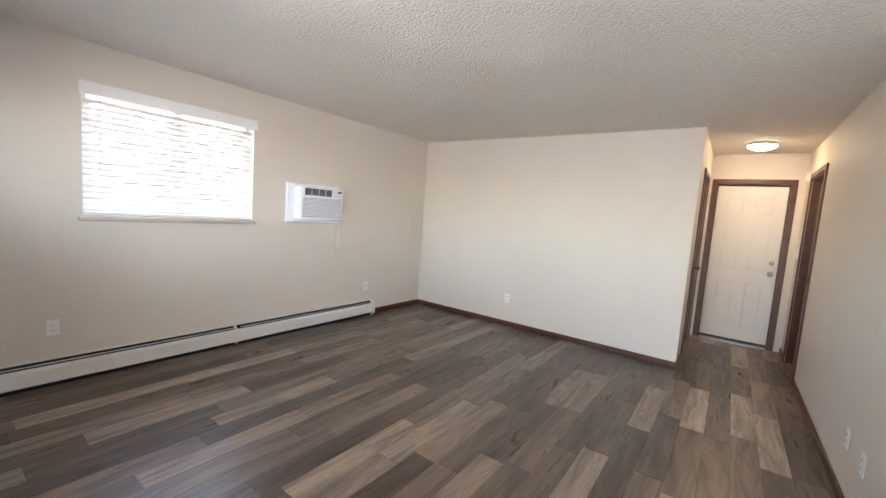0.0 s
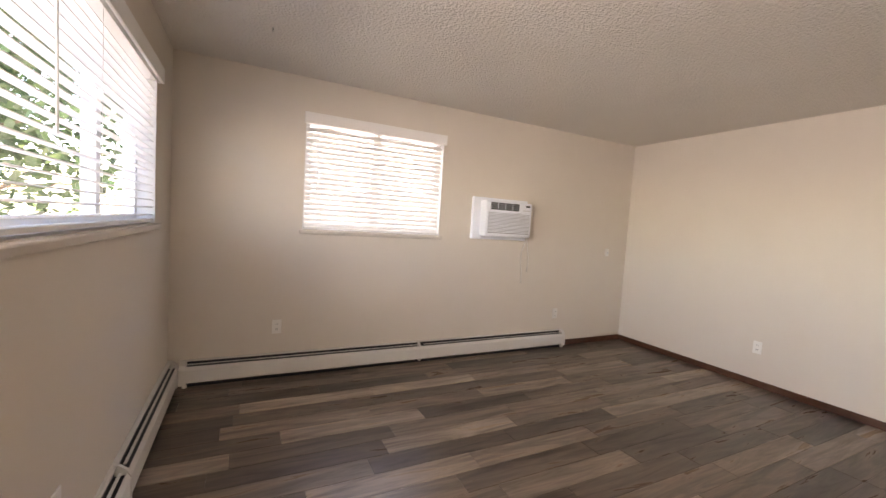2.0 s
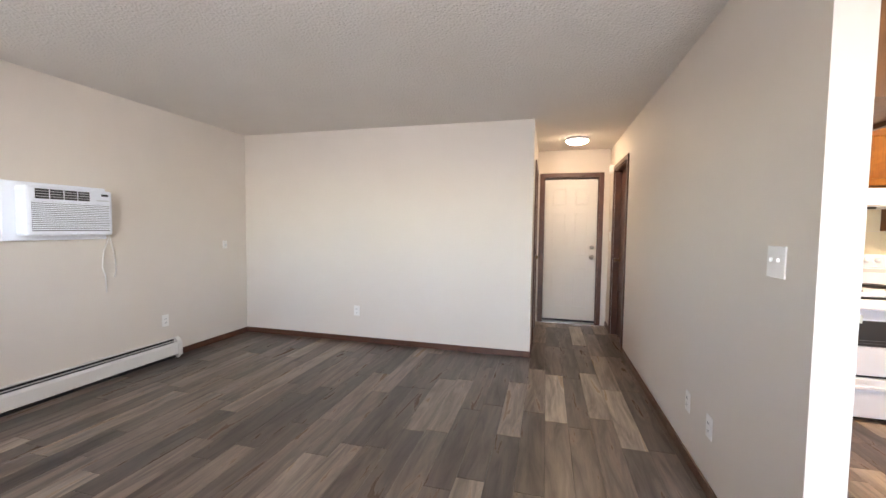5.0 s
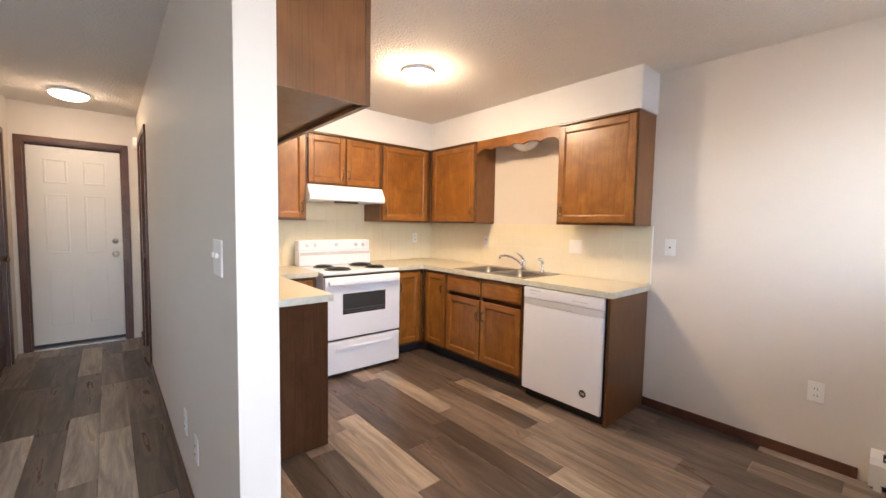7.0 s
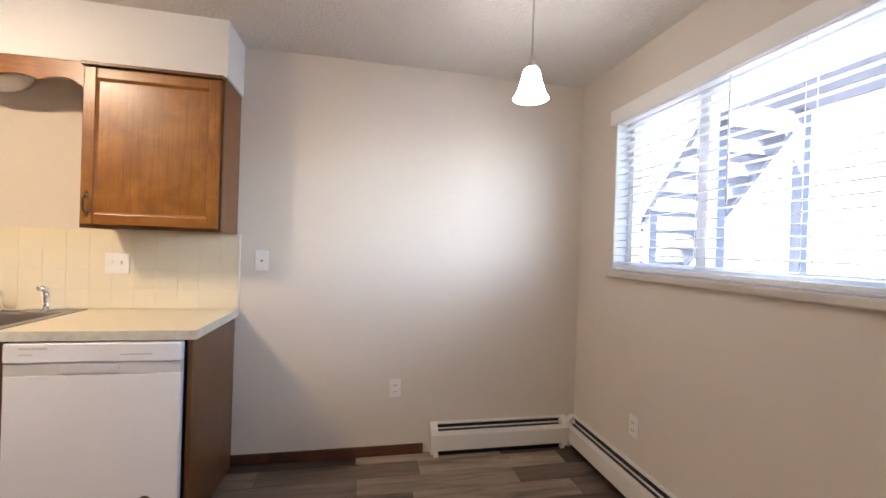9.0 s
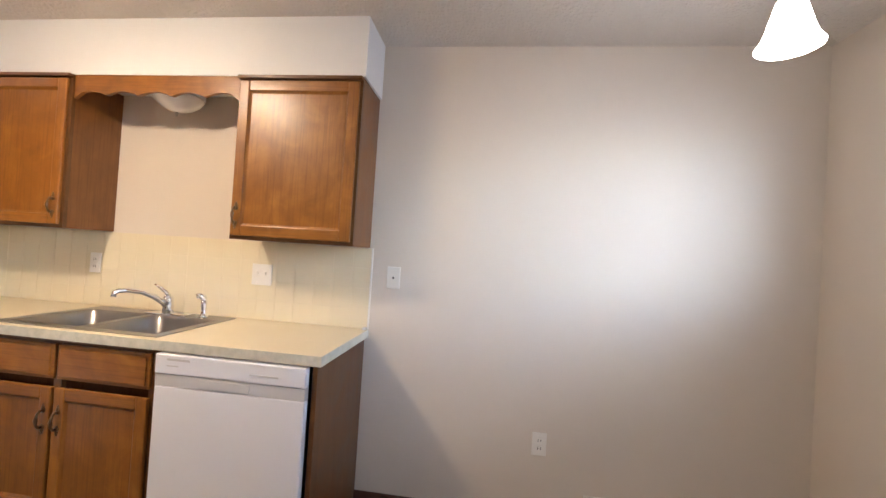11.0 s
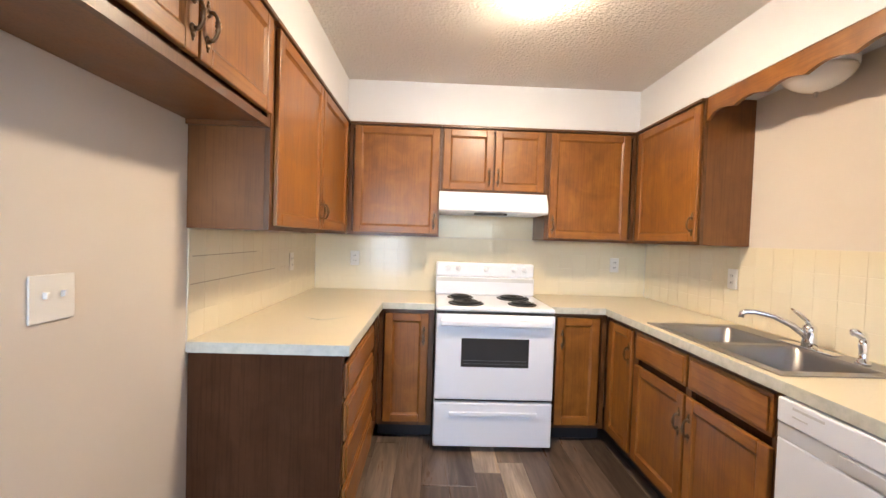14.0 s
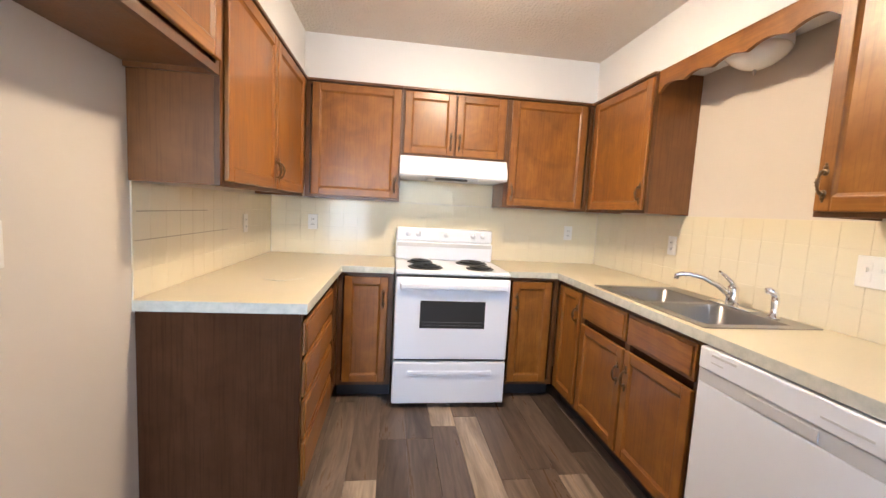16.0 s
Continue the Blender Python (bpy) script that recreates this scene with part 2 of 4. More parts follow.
def tube(bm, pts, radii, sides=10):
    """Sweep a round section along points."""
    pts = [Vector(p) for p in pts]
    if not isinstance(radii, (list, tuple)):
        radii = [radii] * len(pts)
    rings = []
    for i, p in enumerate(pts):
        d = (pts[min(i + 1, len(pts) - 1)] - pts[max(i - 1, 0)]).normalized()
        a = d.orthogonal().normalized() if i == 0 else (rings[-1][1] - d * rings[-1][1].dot(d)).normalized()
        b = d.cross(a)
        ring = [bm.verts.new(p + (a * math.cos(2 * math.pi * k / sides) + b * math.sin(2 * math.pi * k / sides)) * radii[i]) for k in range(sides)]
        rings.append((ring, a))
    for (r0, _), (r1, _) in zip(rings, rings[1:]):
        for k in range(sides):
            bm.faces.new((r0[k], r0[(k + 1) % sides], r1[(k + 1) % sides], r1[k]))
    bm.faces.new(rings[0][0][::-1])
    bm.faces.new(rings[-1][0])


def lathe(bm, profile, centre=(0, 0, 0), sides=32):
    """Turn (radius, height) pairs round the z axis."""
    c = Vector(centre)
    rings = []
    for r, z in profile:
        rings.append([bm.verts.new(c + Vector((r * math.cos(2 * math.pi * k / sides), r * math.sin(2 * math.pi * k / sides), z))) for k in range(sides)])
    for r0, r1 in zip(rings, rings[1:]):
        for k in range(sides):
            bm.faces.new((r0[k], r0[(k + 1) % sides], r1[(k + 1) % sides], r1[k]))
    bm.faces.new(rings[0][::-1])
    bm.faces.new(rings[-1])


def slab(cells, z0, z1):
    """One connected slab over rectangles (x0, x1, y0, y1) that touch but do not overlap."""
    xs = sorted({round(v, 5) for c in cells for v in c[:2]})
    ys = sorted({round(v, 5) for c in cells for v in c[2:]})
    bm = bmesh.new()
    vert = {}

    def at(i, j):
        if (i, j) not in vert:
            vert[i, j] = bm.verts.new((xs[i], ys[j], z0))
        return vert[i, j]
    for i in range(len(xs) - 1):
        for j in range(len(ys) - 1):
            x, y = (xs[i] + xs[i + 1]) / 2, (ys[j] + ys[j + 1]) / 2
            if any(c[0] < x < c[1] and c[2] < y < c[3] for c in cells):
                bm.faces.new((at(i, j), at(i + 1, j), at(i + 1, j + 1), at(i, j + 1)))
    grown = bmesh.ops.extrude_face_region(bm, geom=bm.faces[:])
    bmesh.ops.translate(bm, verts=[v for v in grown["geom"] if isinstance(v, bmesh.types.BMVert)], vec=(0, 0, z1 - z0))
    return bm


def finish(name, bm, material, smooth=False):
    bmesh.ops.recalc_face_normals(bm, faces=bm.faces[:])
    me = bpy.data.meshes.new(name)
    bm.to_mesh(me)
    bm.free()
    me.materials.append(material)
    if smooth:
        me.shade_smooth()
    return me


def part(name, bm, material, parent, label="", smooth=False):
    ob = new(name, finish(name, bm, material, smooth))
    ob.parent = parent
    if label:
        tagged(ob, label)
    return ob


def thing(name, m, label, category, group="", kind=""):
    ob = new(name)
    ob.empty_display_size = 0.1
    ob.matrix_basis = m
    return tagged(ob, label, category, group, kind)


def solid(name, bm, material, label, category, kind="structure", smooth=False):
    return tagged(new(name, finish(name, bm, material, smooth)), label, category, "", kind)


# plan
XW, XE = -3.694, 3.535         # west and east walls
YS, YN, YK = -0.10, 4.70, 4.665          # south and north walls
XH = -0.21                     # west side of the hall
XP0, XP1 = 0.754, 0.868        # partition
YP = 2.068                     # partition's south end
YH = 6.405                     # hall's end wall
H = 2.44
T = 0.16

WIN_W = (0.805, 2.06, 1.213, 2.135)     # y0 y1 z0 z1
WIN_S = (-3.19, -0.50, 1.225, 2.12)     # x0 x1 z0 z1
WIN_D = (1.56, 3.165, 1.205, 2.125)
DOOR_S = (0.51, 1.385, 2.06)

# ---------------- structure ----------------
floor_ob = solid("floor", boxes((XW - T, XE + T, YS - T, YH + T, -0.20, -0.006)), M_SUB, "dark grey-brown wood-look vinyl plank floor", "floor")
ceiling = solid("ceiling", boxes((XW - T, XE + T, YS - T, YH + T, H, H + 0.15)), M_CEIL, "off-white stippled popcorn ceiling", "ceiling")

y0, y1, z0, z1 = WIN_W
solid("wall_west", boxes((XW - T, XW, YS - T, y0, 0, H), (XW - T, XW, y1, YN + T, 0, H), (XW - T, XW, y0, y1, 0, z0), (XW - T, XW, y0, y1, z1, H)), M_WALL, "greige painted wall with a window", "wall")
a0, a1, b0, b1 = WIN_S
c0, c1, d0, d1 = WIN_D
e0, e1, eh = DOOR_S
solid("wall_south", boxes((XW, a0, YS - T, YS, 0, H), (a0, a1, YS - T, YS, 0, b0), (a0, a1, YS - T, YS, b1, H), (a1, e0, YS - T, YS, 0, H), (e0, e1, YS - T, YS, eh, H),
                          (e1, c0, YS - T, YS, 0, H), (c0, c1, YS - T, YS, 0, d0), (c0, c1, YS - T, YS, d1, H), (c1, XE, YS - T, YS, 0, H)), M_WALL, "greige painted wall with two windows and a doorway", "wall")
solid("wall_east", boxes((XE, XE + T, YS - T, YN + T, 0, H)), M_WALL, "greige painted wall", "wall")
solid("wall_north", boxes((XW, XH, YN, YN + T, 0, H)), M_WALL, "plain greige painted living room wall", "wall")
solid("wall_kitchen", boxes((XP1, XE, YK, YK + T, 0, H)), M_WALL, "greige painted kitchen wall", "wall")
HD = (5.24, 6.02, 2.06)   # closet door in the hall's west wall
solid("wall_hall_west", boxes((XH - 0.13, XH, YN + T, HD[0], 0, H), (XH - 0.13, XH, HD[0], HD[1], HD[2], H), (XH - 0.13, XH, HD[1], YH, 0, H)), M_WALL, "greige hallway wall with a closet door", "wall")
RD = (5.18, 5.98, 2.09)   # doorway in the hall's east wall
solid("wall_partition", boxes((XP0, XP1, YP, RD[0], 0, H), (XP0, XP1, RD[0], RD[1], RD[2], H), (XP0, XP1, RD[1], YH, 0, H)), M_WALL, "greige partition between living room and kitchen", "wall")
FD = (-0.122, 0.622, 2.068)
solid("wall_hall_end", boxes((XH - 0.13, FD[0], YH, YH + T, 0, H), (FD[0], FD[1], YH, YH + T, FD[2], H), (FD[1], XP1 + 1.3, YH, YH + T, 0, H)), M_WALL, "greige wall round the entry door", "wall")
# closing walls of the unseen room beyond the hall doorway
solid("wall_side_room", boxes((XP1 + 1.2, XP1 + 1.3, YN + T, YH, 0, H)), M_WALL, "plain greige wall of the side room", "wall")

# added out of sight to keep daylight from leaking round the entry door
solid("wall_light_stop", boxes((XH - 0.13, XP1 + 1.3, YH + T + 0.002, YH + T + 0.1, -0.2, H)), M_WALL, "unseen wall added behind the entry door to block stray daylight", "wall")

# soffits over the kitchen cabinets
SZ = 2.15
solid("soffit", slab([(1.175, 3.262, 4.335, YK), (3.262, XE, 2.07, YK), (XP1, 1.175, YP, YK)], SZ, H), M_SOFFIT, "white painted soffit above the kitchen cabinets", "soffit")


def baseboard(x0, x1, y0, y1):
    solid("baseboard", boxes((x0, x1, y0, y1, 0.0, 0.064, 0.004)), M_TRIM_H if x1 - x0 > y1 - y0 else M_TRIM, "dark stained wood baseboard", "baseboard")


baseboard(XW, XH, YN - 0.012, YN)
baseboard(XW, XW + 0.012, 3.74, YN - 0.012)
baseboard(XP0 - 0.012, XP0, YP, RD[0] - 0.06)
baseboard(XP1, XP1 + 0.012, YP, 3.03)
baseboard(XP0 - 0.012, XP1 + 0.012, YP - 0.012, YP)
baseboard(XE - 0.012, XE, 0.95, 2.09)
baseboard(XH, XH + 0.012, YN - 0.012, HD[0] - 0.06)
baseboard(XP0 - 0.012, XP0, RD[1] + 0.06, YH)
baseboard(-1.10, e0 - 0.06, YS, YS + 0.012)


# ---------------- doors ----------------
def casing(name, m, w, h, label, depth=0.17, cw=0.055):
    """Trim round an opening: local x along the wall, y into the wall, z up."""
    t = thing(name, m, label, "door frame", kind="structure")
    part("jamb", boxes((-cw, 0.0, -0.016, 0.0, 0, h + cw, 0.004)), M_TRIM, t)
    part("jamb", boxes((w, w + cw, -0.016, 0.0, 0, h + cw, 0.004)), M_TRIM, t)
    part("head", boxes((0.0, w, -0.016, 0.0, h, h + cw, 0.004)), M_TRIM_H, t)
    part("lining", boxes((0.0, 0.014, 0.002, depth, 0, h), (w - 0.014, w, 0.002, depth, 0, h), (0.014, w - 0.014, 0.002, depth, h - 0.014, h)), M_TRIM, t)
    return t


def panelled_slab(w, h, th, rows, cols=2, margin=0.12):
    """A door slab with raised panels pressed into both faces."""
    bm = boxes((0, w, 0, th, 0, h, 0.003))
    pw = (w - margin * (cols + 1)) / cols
    for z0, z1 in rows:
        for i in range(cols):
            x0 = margin + i * (pw + margin)
            for ya, yb in ((-0.007, 0.0005), (th - 0.0005, th + 0.007)):
                g = 0.018
                box(bm, x0, x0 + pw, ya, yb, z0, z0 + g, 0.0025)
                box(bm, x0, x0 + pw, ya, yb, z1 - g, z1, 0.0025)
                box(bm, x0, x0 + g, ya, yb, z0 + g, z1 - g, 0.0025)
                box(bm, x0 + pw - g, x0 + pw, ya, yb, z0 + g, z1 - g, 0.0025)
    return bm


def knob(parent, x, y, z, out=-1, mat=None, name="door_knob"):
    bm = bmesh.new()
    tube(bm, [(x, y, z), (x, y + out * 0.008, z), (x, y + out * 0.012, z), (x, y + out * 0.035, z), (x, y + out * 0.042, z), (x, y + out * 0.06, z), (x, y + out * 0.068, z)],
         [0.032, 0.032, 0.013, 0.012, 0.024, 0.028, 0.014], 18)
    part(name, bm, mat or M_NICKEL, parent, "satin nickel door knob", True)


casing("door_frame_1", pose(FD[0], YH, 0), FD[1] - FD[0], FD[2], "dark stained wood frame round the entry door")
entry = thing("door_1", pose(FD[0] + 0.016, YH + 0.03, 0.02), "white six-panel entry door, closed", "door", kind="structure")
fw = FD[1] - FD[0] - 0.032
part("slab", panelled_slab(fw, FD[2] - 0.05, 0.04, [(0.20, 0.78), (0.95, 1.55), (1.66, 1.90)], 2, 0.12), M_WHITE_DOOR, entry)
knob(entry, fw - 0.06, 0, 0.93)
bm = bmesh.new()
tube(bm, [(fw - 0.06, 0, 1.07), (fw - 0.06, -0.012, 1.07), (fw - 0.06, -0.022, 1.07)], [0.028, 0.028, 0.02], 18)
part("deadbolt", bm, M_NICKEL, entry, "satin nickel deadbolt", True)
part("threshold", boxes((0, fw, -0.05, 0.05, -0.02, -0.004, 0.003)), M_NICKEL, entry)
part("sweep", boxes((0.0, fw, -0.004, -0.0005, 0.0, 0.03)), M_DARK, entry, "dark rubber door sweep")

casing("door_frame_2", pose(XH, HD[0], 0, 0, 0, 90), HD[1] - HD[0], HD[2], "dark stained wood frame round the closet door", 0.12)
closet = thing("door_2", pose(XH - 0.03, HD[0] + 0.016, 0.01, 0, 0, 90), "dark brown wood closet door, closed", "door", kind="structure")
part("slab", boxes((0, HD[1] - HD[0] - 0.032, 0, 0.035, 0, HD[2] - 0.03, 0.003)), M_TRIM, closet)
knob(closet, 0.68, 0, 0.95, -1, M_BRONZE)

casing("door_frame_3", pose(XP0, RD[1], 0, 0, 0, -90), RD[1] - RD[0], RD[2], "dark stained wood frame of the side doorway", 0.13)
side = thing("door_3", pose(XP0 + 0.07, RD[1] - 0.016, 0.01, 0, 0, -90), "dark brown wood hallway door, closed", "door", kind="structure")
part("slab", boxes((0, RD[1] - RD[0] - 0.032, 0, 0.035, 0, RD[2] - 0.03, 0.003)), M_TRIM, side)
knob(side, 0.07, 0, 0.95, -1, M_BRONZE)

casing("door_frame_4", pose(e1, YS, 0, 0, 0, 180), e1 - e0, eh, "dark stained wood frame of the outside doorway")
# the outside door stands open at a right angle to the wall
outside = thing("door_4", pose(e1 + 0.005, YS + 0.02, 0.015, 0, 0, 90), "white outside door, standing wide open", "door", kind="structure")
part("slab", boxes((0, 0.84, 0, 0.045, 0, eh - 0.03, 0.003)), M_WHITE_DOOR, outside)
knob(outside, 0.78, 0, 0.93)
knob(outside, 0.78, 0.045, 0.93, 1)
part("latch_plate", boxes((0.8405, 0.8425, 0.01, 0.035, 0.90, 0.96), (0.8425, 0.852, 0.016, 0.029, 0.918, 0.942)), M_NICKEL, outside, "steel latch plate")
part("deadbolt_plate", boxes((0.8405, 0.8425, 0.01, 0.035, 1.07, 1.13), (0.8425, 0.850, 0.016, 0.029, 1.088, 1.112)), M_NICKEL, outside, "steel deadbolt plate")


# ---------------- windows and blinds ----------------
def window(index, m, w, h, label, mull=0.5):
    """Local x along the wall seen from inside, y outward, z up from the sill."""
    t = thing("window_%d" % index, m, label, "window", kind="structure")
    f = 0.045
    part("window_frame", boxes((0, w, 0.09, 0.15, 0, f, 0.004), (0, w, 0.09, 0.15, h - f, h, 0.004), (0, f, 0.09, 0.15, f, h - f, 0.004), (w - f, w, 0.09, 0.15, f, h - f, 0.004)), M_VINYL, t)
    part("mullion", boxes((w * mull - 0.03, w * mull + 0.03, 0.085, 0.14, f, h - f, 0.004)), M_VINYL, t)
    for x0, x1, y in ((f, w * mull - 0.03, 0.115), (w * mull + 0.03, w - f, 0.125)):
        pane = part("pane", boxes((x0, x1, y, y + 0.004, f, h - f)), M_GLASS, t)
        pane.visible_shadow = False
    part("reveal", boxes((0.0, 0.006, 0.002, 0.09, 0.0, h), (w - 0.006, w, 0.002, 0.09, 0.0, h), (0.006, w - 0.006, 0.002, 0.09, h - 0.006, h)), M_VINYL, t)
    part("window_sill", boxes((-0.025, w + 0.025, -0.03, 0.0, -0.035, 0.0, 0.008), (0.006, w - 0.006, 0.0, 0.09, -0.012, 0.004)), M_SILL, t, "worn pale stone window sill")
    return t


def blind(m, w, h, label, tilt, wand):
    t = thing("window_blind", m, label, "blind", "window blinds")
    part("valance", boxes((-0.012, w + 0.012, -0.035, -0.018, h - 0.06, h + 0.03, 0.004), (-0.012, 0.0, -0.018, -0.0005, h - 0.06, h + 0.03), (w, w + 0.012, -0.018, -0.0005, h - 0.06, h + 0.03)), M_SLAT, t, "white blind valance")
    part("head_rail", boxes((0.01, w - 0.01, 0.006, 0.055, h - 0.05, h - 0.008)), M_SLAT, t)
    slat = bmesh.new()
    n = 5
    rows = []
    for i in range(n):
        u = i / (n - 1) - 0.5
        yy, zz = u * 0.048, 0.004 * (1 - 4 * u * u)
        c, s = math.cos(radians(tilt)), math.sin(radians(tilt))
        rows.append([slat.verts.new((x, yy * c - zz * s, yy * s + zz * c)) for x in (0.012, w - 0.012)] + [slat.verts.new((x, yy * c - zz * s, yy * s + zz * c - 0.0028)) for x in (0.012, w - 0.012)])
    for p, q in zip(rows, rows[1:]):
        slat.faces.new((p[0], p[1], q[1], q[0]))
        slat.faces.new((p[2], q[2], q[3], p[3]))
        slat.faces.new((p[0], q[0], q[2], p[2]))
        slat.faces.new((p[1], p[3], q[3], q[1]))
    for r in (rows[0], rows[-1]):
        slat.faces.new((r[0], r[2], r[3], r[1]))
    me = finish("slat", slat, M_SLAT)
    z = 0.055
    while z < h - 0.07:
        s = new("slat", me)
        s.parent = t
        s.location = (0, 0.033, z)
        z += 0.043
    part("bottom_rail", boxes((0.012, w - 0.012, 0.010, 0.056, 0.012, 0.03, 0.004)), M_SLAT, t)
    k = 3 if w < 1.5 else 4
    for i in range(k):
        x = 0.14 + (w - 0.28) * i / (k - 1)
        part("ladder_cord", boxes((x, x + 0.0025, 0.0065, 0.008, 0.02, h - 0.05), (x, x + 0.0025, 0.0585, 0.06, 0.02, h - 0.05)), M_SLAT, t)
    bm = bmesh.new()
    tube(bm, [(wand, -0.006, h - 0.07), (wand, -0.008, h - 0.6)], 0.004, 8)
    part("tilt_wand", bm, M_SLAT, t, "clear tilt wand", True)
    return t


ww = WIN_W[1] - WIN_W[0]
wm = pose(XW, WIN_W[0], WIN_W[2], 0, 0, 90)
window(1, wm, ww, WIN_W[3] - WIN_W[2], "white vinyl sliding window over the air conditioner wall")
blind(wm, ww, WIN_W[3] - WIN_W[2], "white horizontal slat blind, lowered, slats half closed", 52, 0.1)
sw = WIN_S[1] - WIN_S[0]
sm = pose(WIN_S[1], YS, WIN_S[2], 0, 0, 180)
window(2, sm, sw, WIN_S[3] - WIN_S[2], "wide white vinyl sliding window onto trees", 0.743)
blind(sm, sw, WIN_S[3] - WIN_S[2], "wide white horizontal slat blind with open slats", 4, 1.3)
dw = WIN_D[1] - WIN_D[0]
dm = pose(WIN_D[1], YS, WIN_D[2], 0, 0, 180)
window(3, dm, dw, WIN_D[3] - WIN_D[2], "white vinyl sliding window in the dining corner", 0.335)
blind(dm, dw, WIN_D[3] - WIN_D[2], "white horizontal slat blind, lowered with open slats", 5, 0.75)


# ---------------- baseboard heaters ----------------
def heater(m, length, joints, label):
    """Local x along the wall, front towards -y."""
    t = thing("baseboard_heater", m, label, "heater", "baseboard heaters")
    edges = [0.0] + joints + [length]
    part("back_plate", boxes((0, length, -0.012, -0.001, 0.03, 0.195, 0.002)), M_HEAT, t)
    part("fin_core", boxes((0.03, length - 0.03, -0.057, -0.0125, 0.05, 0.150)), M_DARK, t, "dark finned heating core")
    # two black boxes stand in for the shade in the top slot and underneath
    part("slot_shade_plate", boxes((0.045, length - 0.045, -0.017, -0.0125, 0.1505, 0.1855)), M_DARK, t, "dark plate standing in for the shade behind the damper")
    part("floor_shade_strip", boxes((0.01, length - 0.01, -0.045, -0.0125, 0.0, 0.0195)), M_DARK, t, "dark strip standing in for the shade above the floor")
    for a, b in zip(edges, edges[1:]):
        bm = bmesh.new()
        prof = [(-0.068, 0.035), (-0.074, 0.04), (-0.074, 0.135), (-0.062, 0.158), (-0.058, 0.158), (-0.069, 0.134), (-0.069, 0.042)]
        r0 = [bm.verts.new((a + 0.004, y, z)) for y, z in prof]
        r1 = [bm.verts.new((b - 0.004, y, z)) for y, z in prof]
        for i in range(len(prof)):
            j = (i + 1) % len(prof)
            bm.faces.new((r0[i], r0[j], r1[j], r1[i]))
        bm.faces.new(r0)
        bm.faces.new(r1[::-1])
        part("front_panel", bm, M_HEAT, t)
        part("damper", boxes((a + 0.05, b - 0.02, -0.046, -0.034, 0.166, 0.170)), M_HEAT, t)
        part("top_lip", boxes((a + 0.004, b - 0.004, -0.026, -0.0125, 0.186, 0.195, 0.002)), M_HEAT, t)
    for x in [0.0] + joints + [length]:
        w = 0.045 if x in (0.0, length) else 0.018
        x0 = x if x == 0.0 else (x - w if x == length else x - w / 2)
        bm = bmesh.new()
        prof = [(-0.0125, 0.02), (-0.077, 0.02), (-0.077, 0.138), (-0.062, 0.17), (-0.03, 0.198), (-0.0125, 0.198)]
        r0 = [bm.verts.new((x0, y, z)) for y, z in prof]
        r1 = [bm.verts.new((x0 + w, y, z)) for y, z in prof]
        for i in range(len(prof)):
            j = (i + 1) % len(prof)
            bm.faces.new((r0[i], r0[j], r1[j], r1[i]))
        bm.faces.new(r0)
        bm.faces.new(r1[::-1])
        part("end_cap", bm, M_HEAT, t)
    for x in (0.02, length - 0.05):
        part("foot", boxes((x, x + 0.03, -0.07, -0.046, 0.0, 0.0195)), M_HEAT, t)


heater(pose(XW, YS + 0.08, 0, 0, 0, 90), 3.72 - YS - 0.08, [1.92], "long off-white metal baseboard heater under the window")
heater(pose(-1.15, YS, 0, 0, 0, 180), -1.15 - XW - 0.002, [1.2], "off-white metal baseboard heater along the window wall")
heater(pose(XE, 0.91, 0, 0, 0, -90), 0.91 - YS - 0.08, [], "short off-white metal baseboard heater in the dining corner")
heater(pose(XE - 0.002, YS, 0, 0, 0, 180), 1.5, [], "off-white metal baseboard heater below the dining window")


# ---------------- outlets and switches ----------------
def outlet(m, label, mat=None, wide=1):
    t = thing("wall_outlet", m, label, "outlet", "wall outlets")
    w = 0.036 + 0.023 * (wide - 1)
    part("plate", boxes((-w, w, -0.007, -0.001, -0.058, 0.058, 0.003)), mat or M_PLATE, t)
    for i in range(wide):
        cx = (i - (wide - 1) / 2) * 0.046
        for dz in (-0.02, 0.02):
            part("socket", boxes((cx - 0.016, cx + 0.016, -0.0095, -0.0075, dz - 0.014, dz + 0.014, 0.001)), mat or M_PLATE, t)
            part("slot", boxes((cx - 0.008, cx - 0.005, -0.0105, -0.0098, dz - 0.006, dz + 0.006), (cx + 0.005, cx + 0.008, -0.0105, -0.0098, dz - 0.006, dz + 0.006)), M_SLOT, t)
    return t


def switch(m, label, gangs=1, jack=False):
    t = thing("light_switch", m, label, "switch", "wall switches")
    w = 0.036 + 0.023 * (gangs - 1)
    part("plate", boxes((-w, w, -0.007, -0.001, -0.058, 0.058, 0.003)), M_PLATE, t)
    for i in range(gangs):
        cx = (i - (gangs - 1) / 2) * 0.046
        if jack:
            bm = bmesh.new()
            tube(bm, [(cx, -0.0072, 0), (cx, -0.013, 0)], 0.006, 10)
            part("jack", bm, M_SLOT, t)
        else:
            part("toggle", boxes((cx - 0.005, cx + 0.005, -0.018, -0.0072, 0.0, 0.016, 0.002)), M_PLATE, t)
    return t


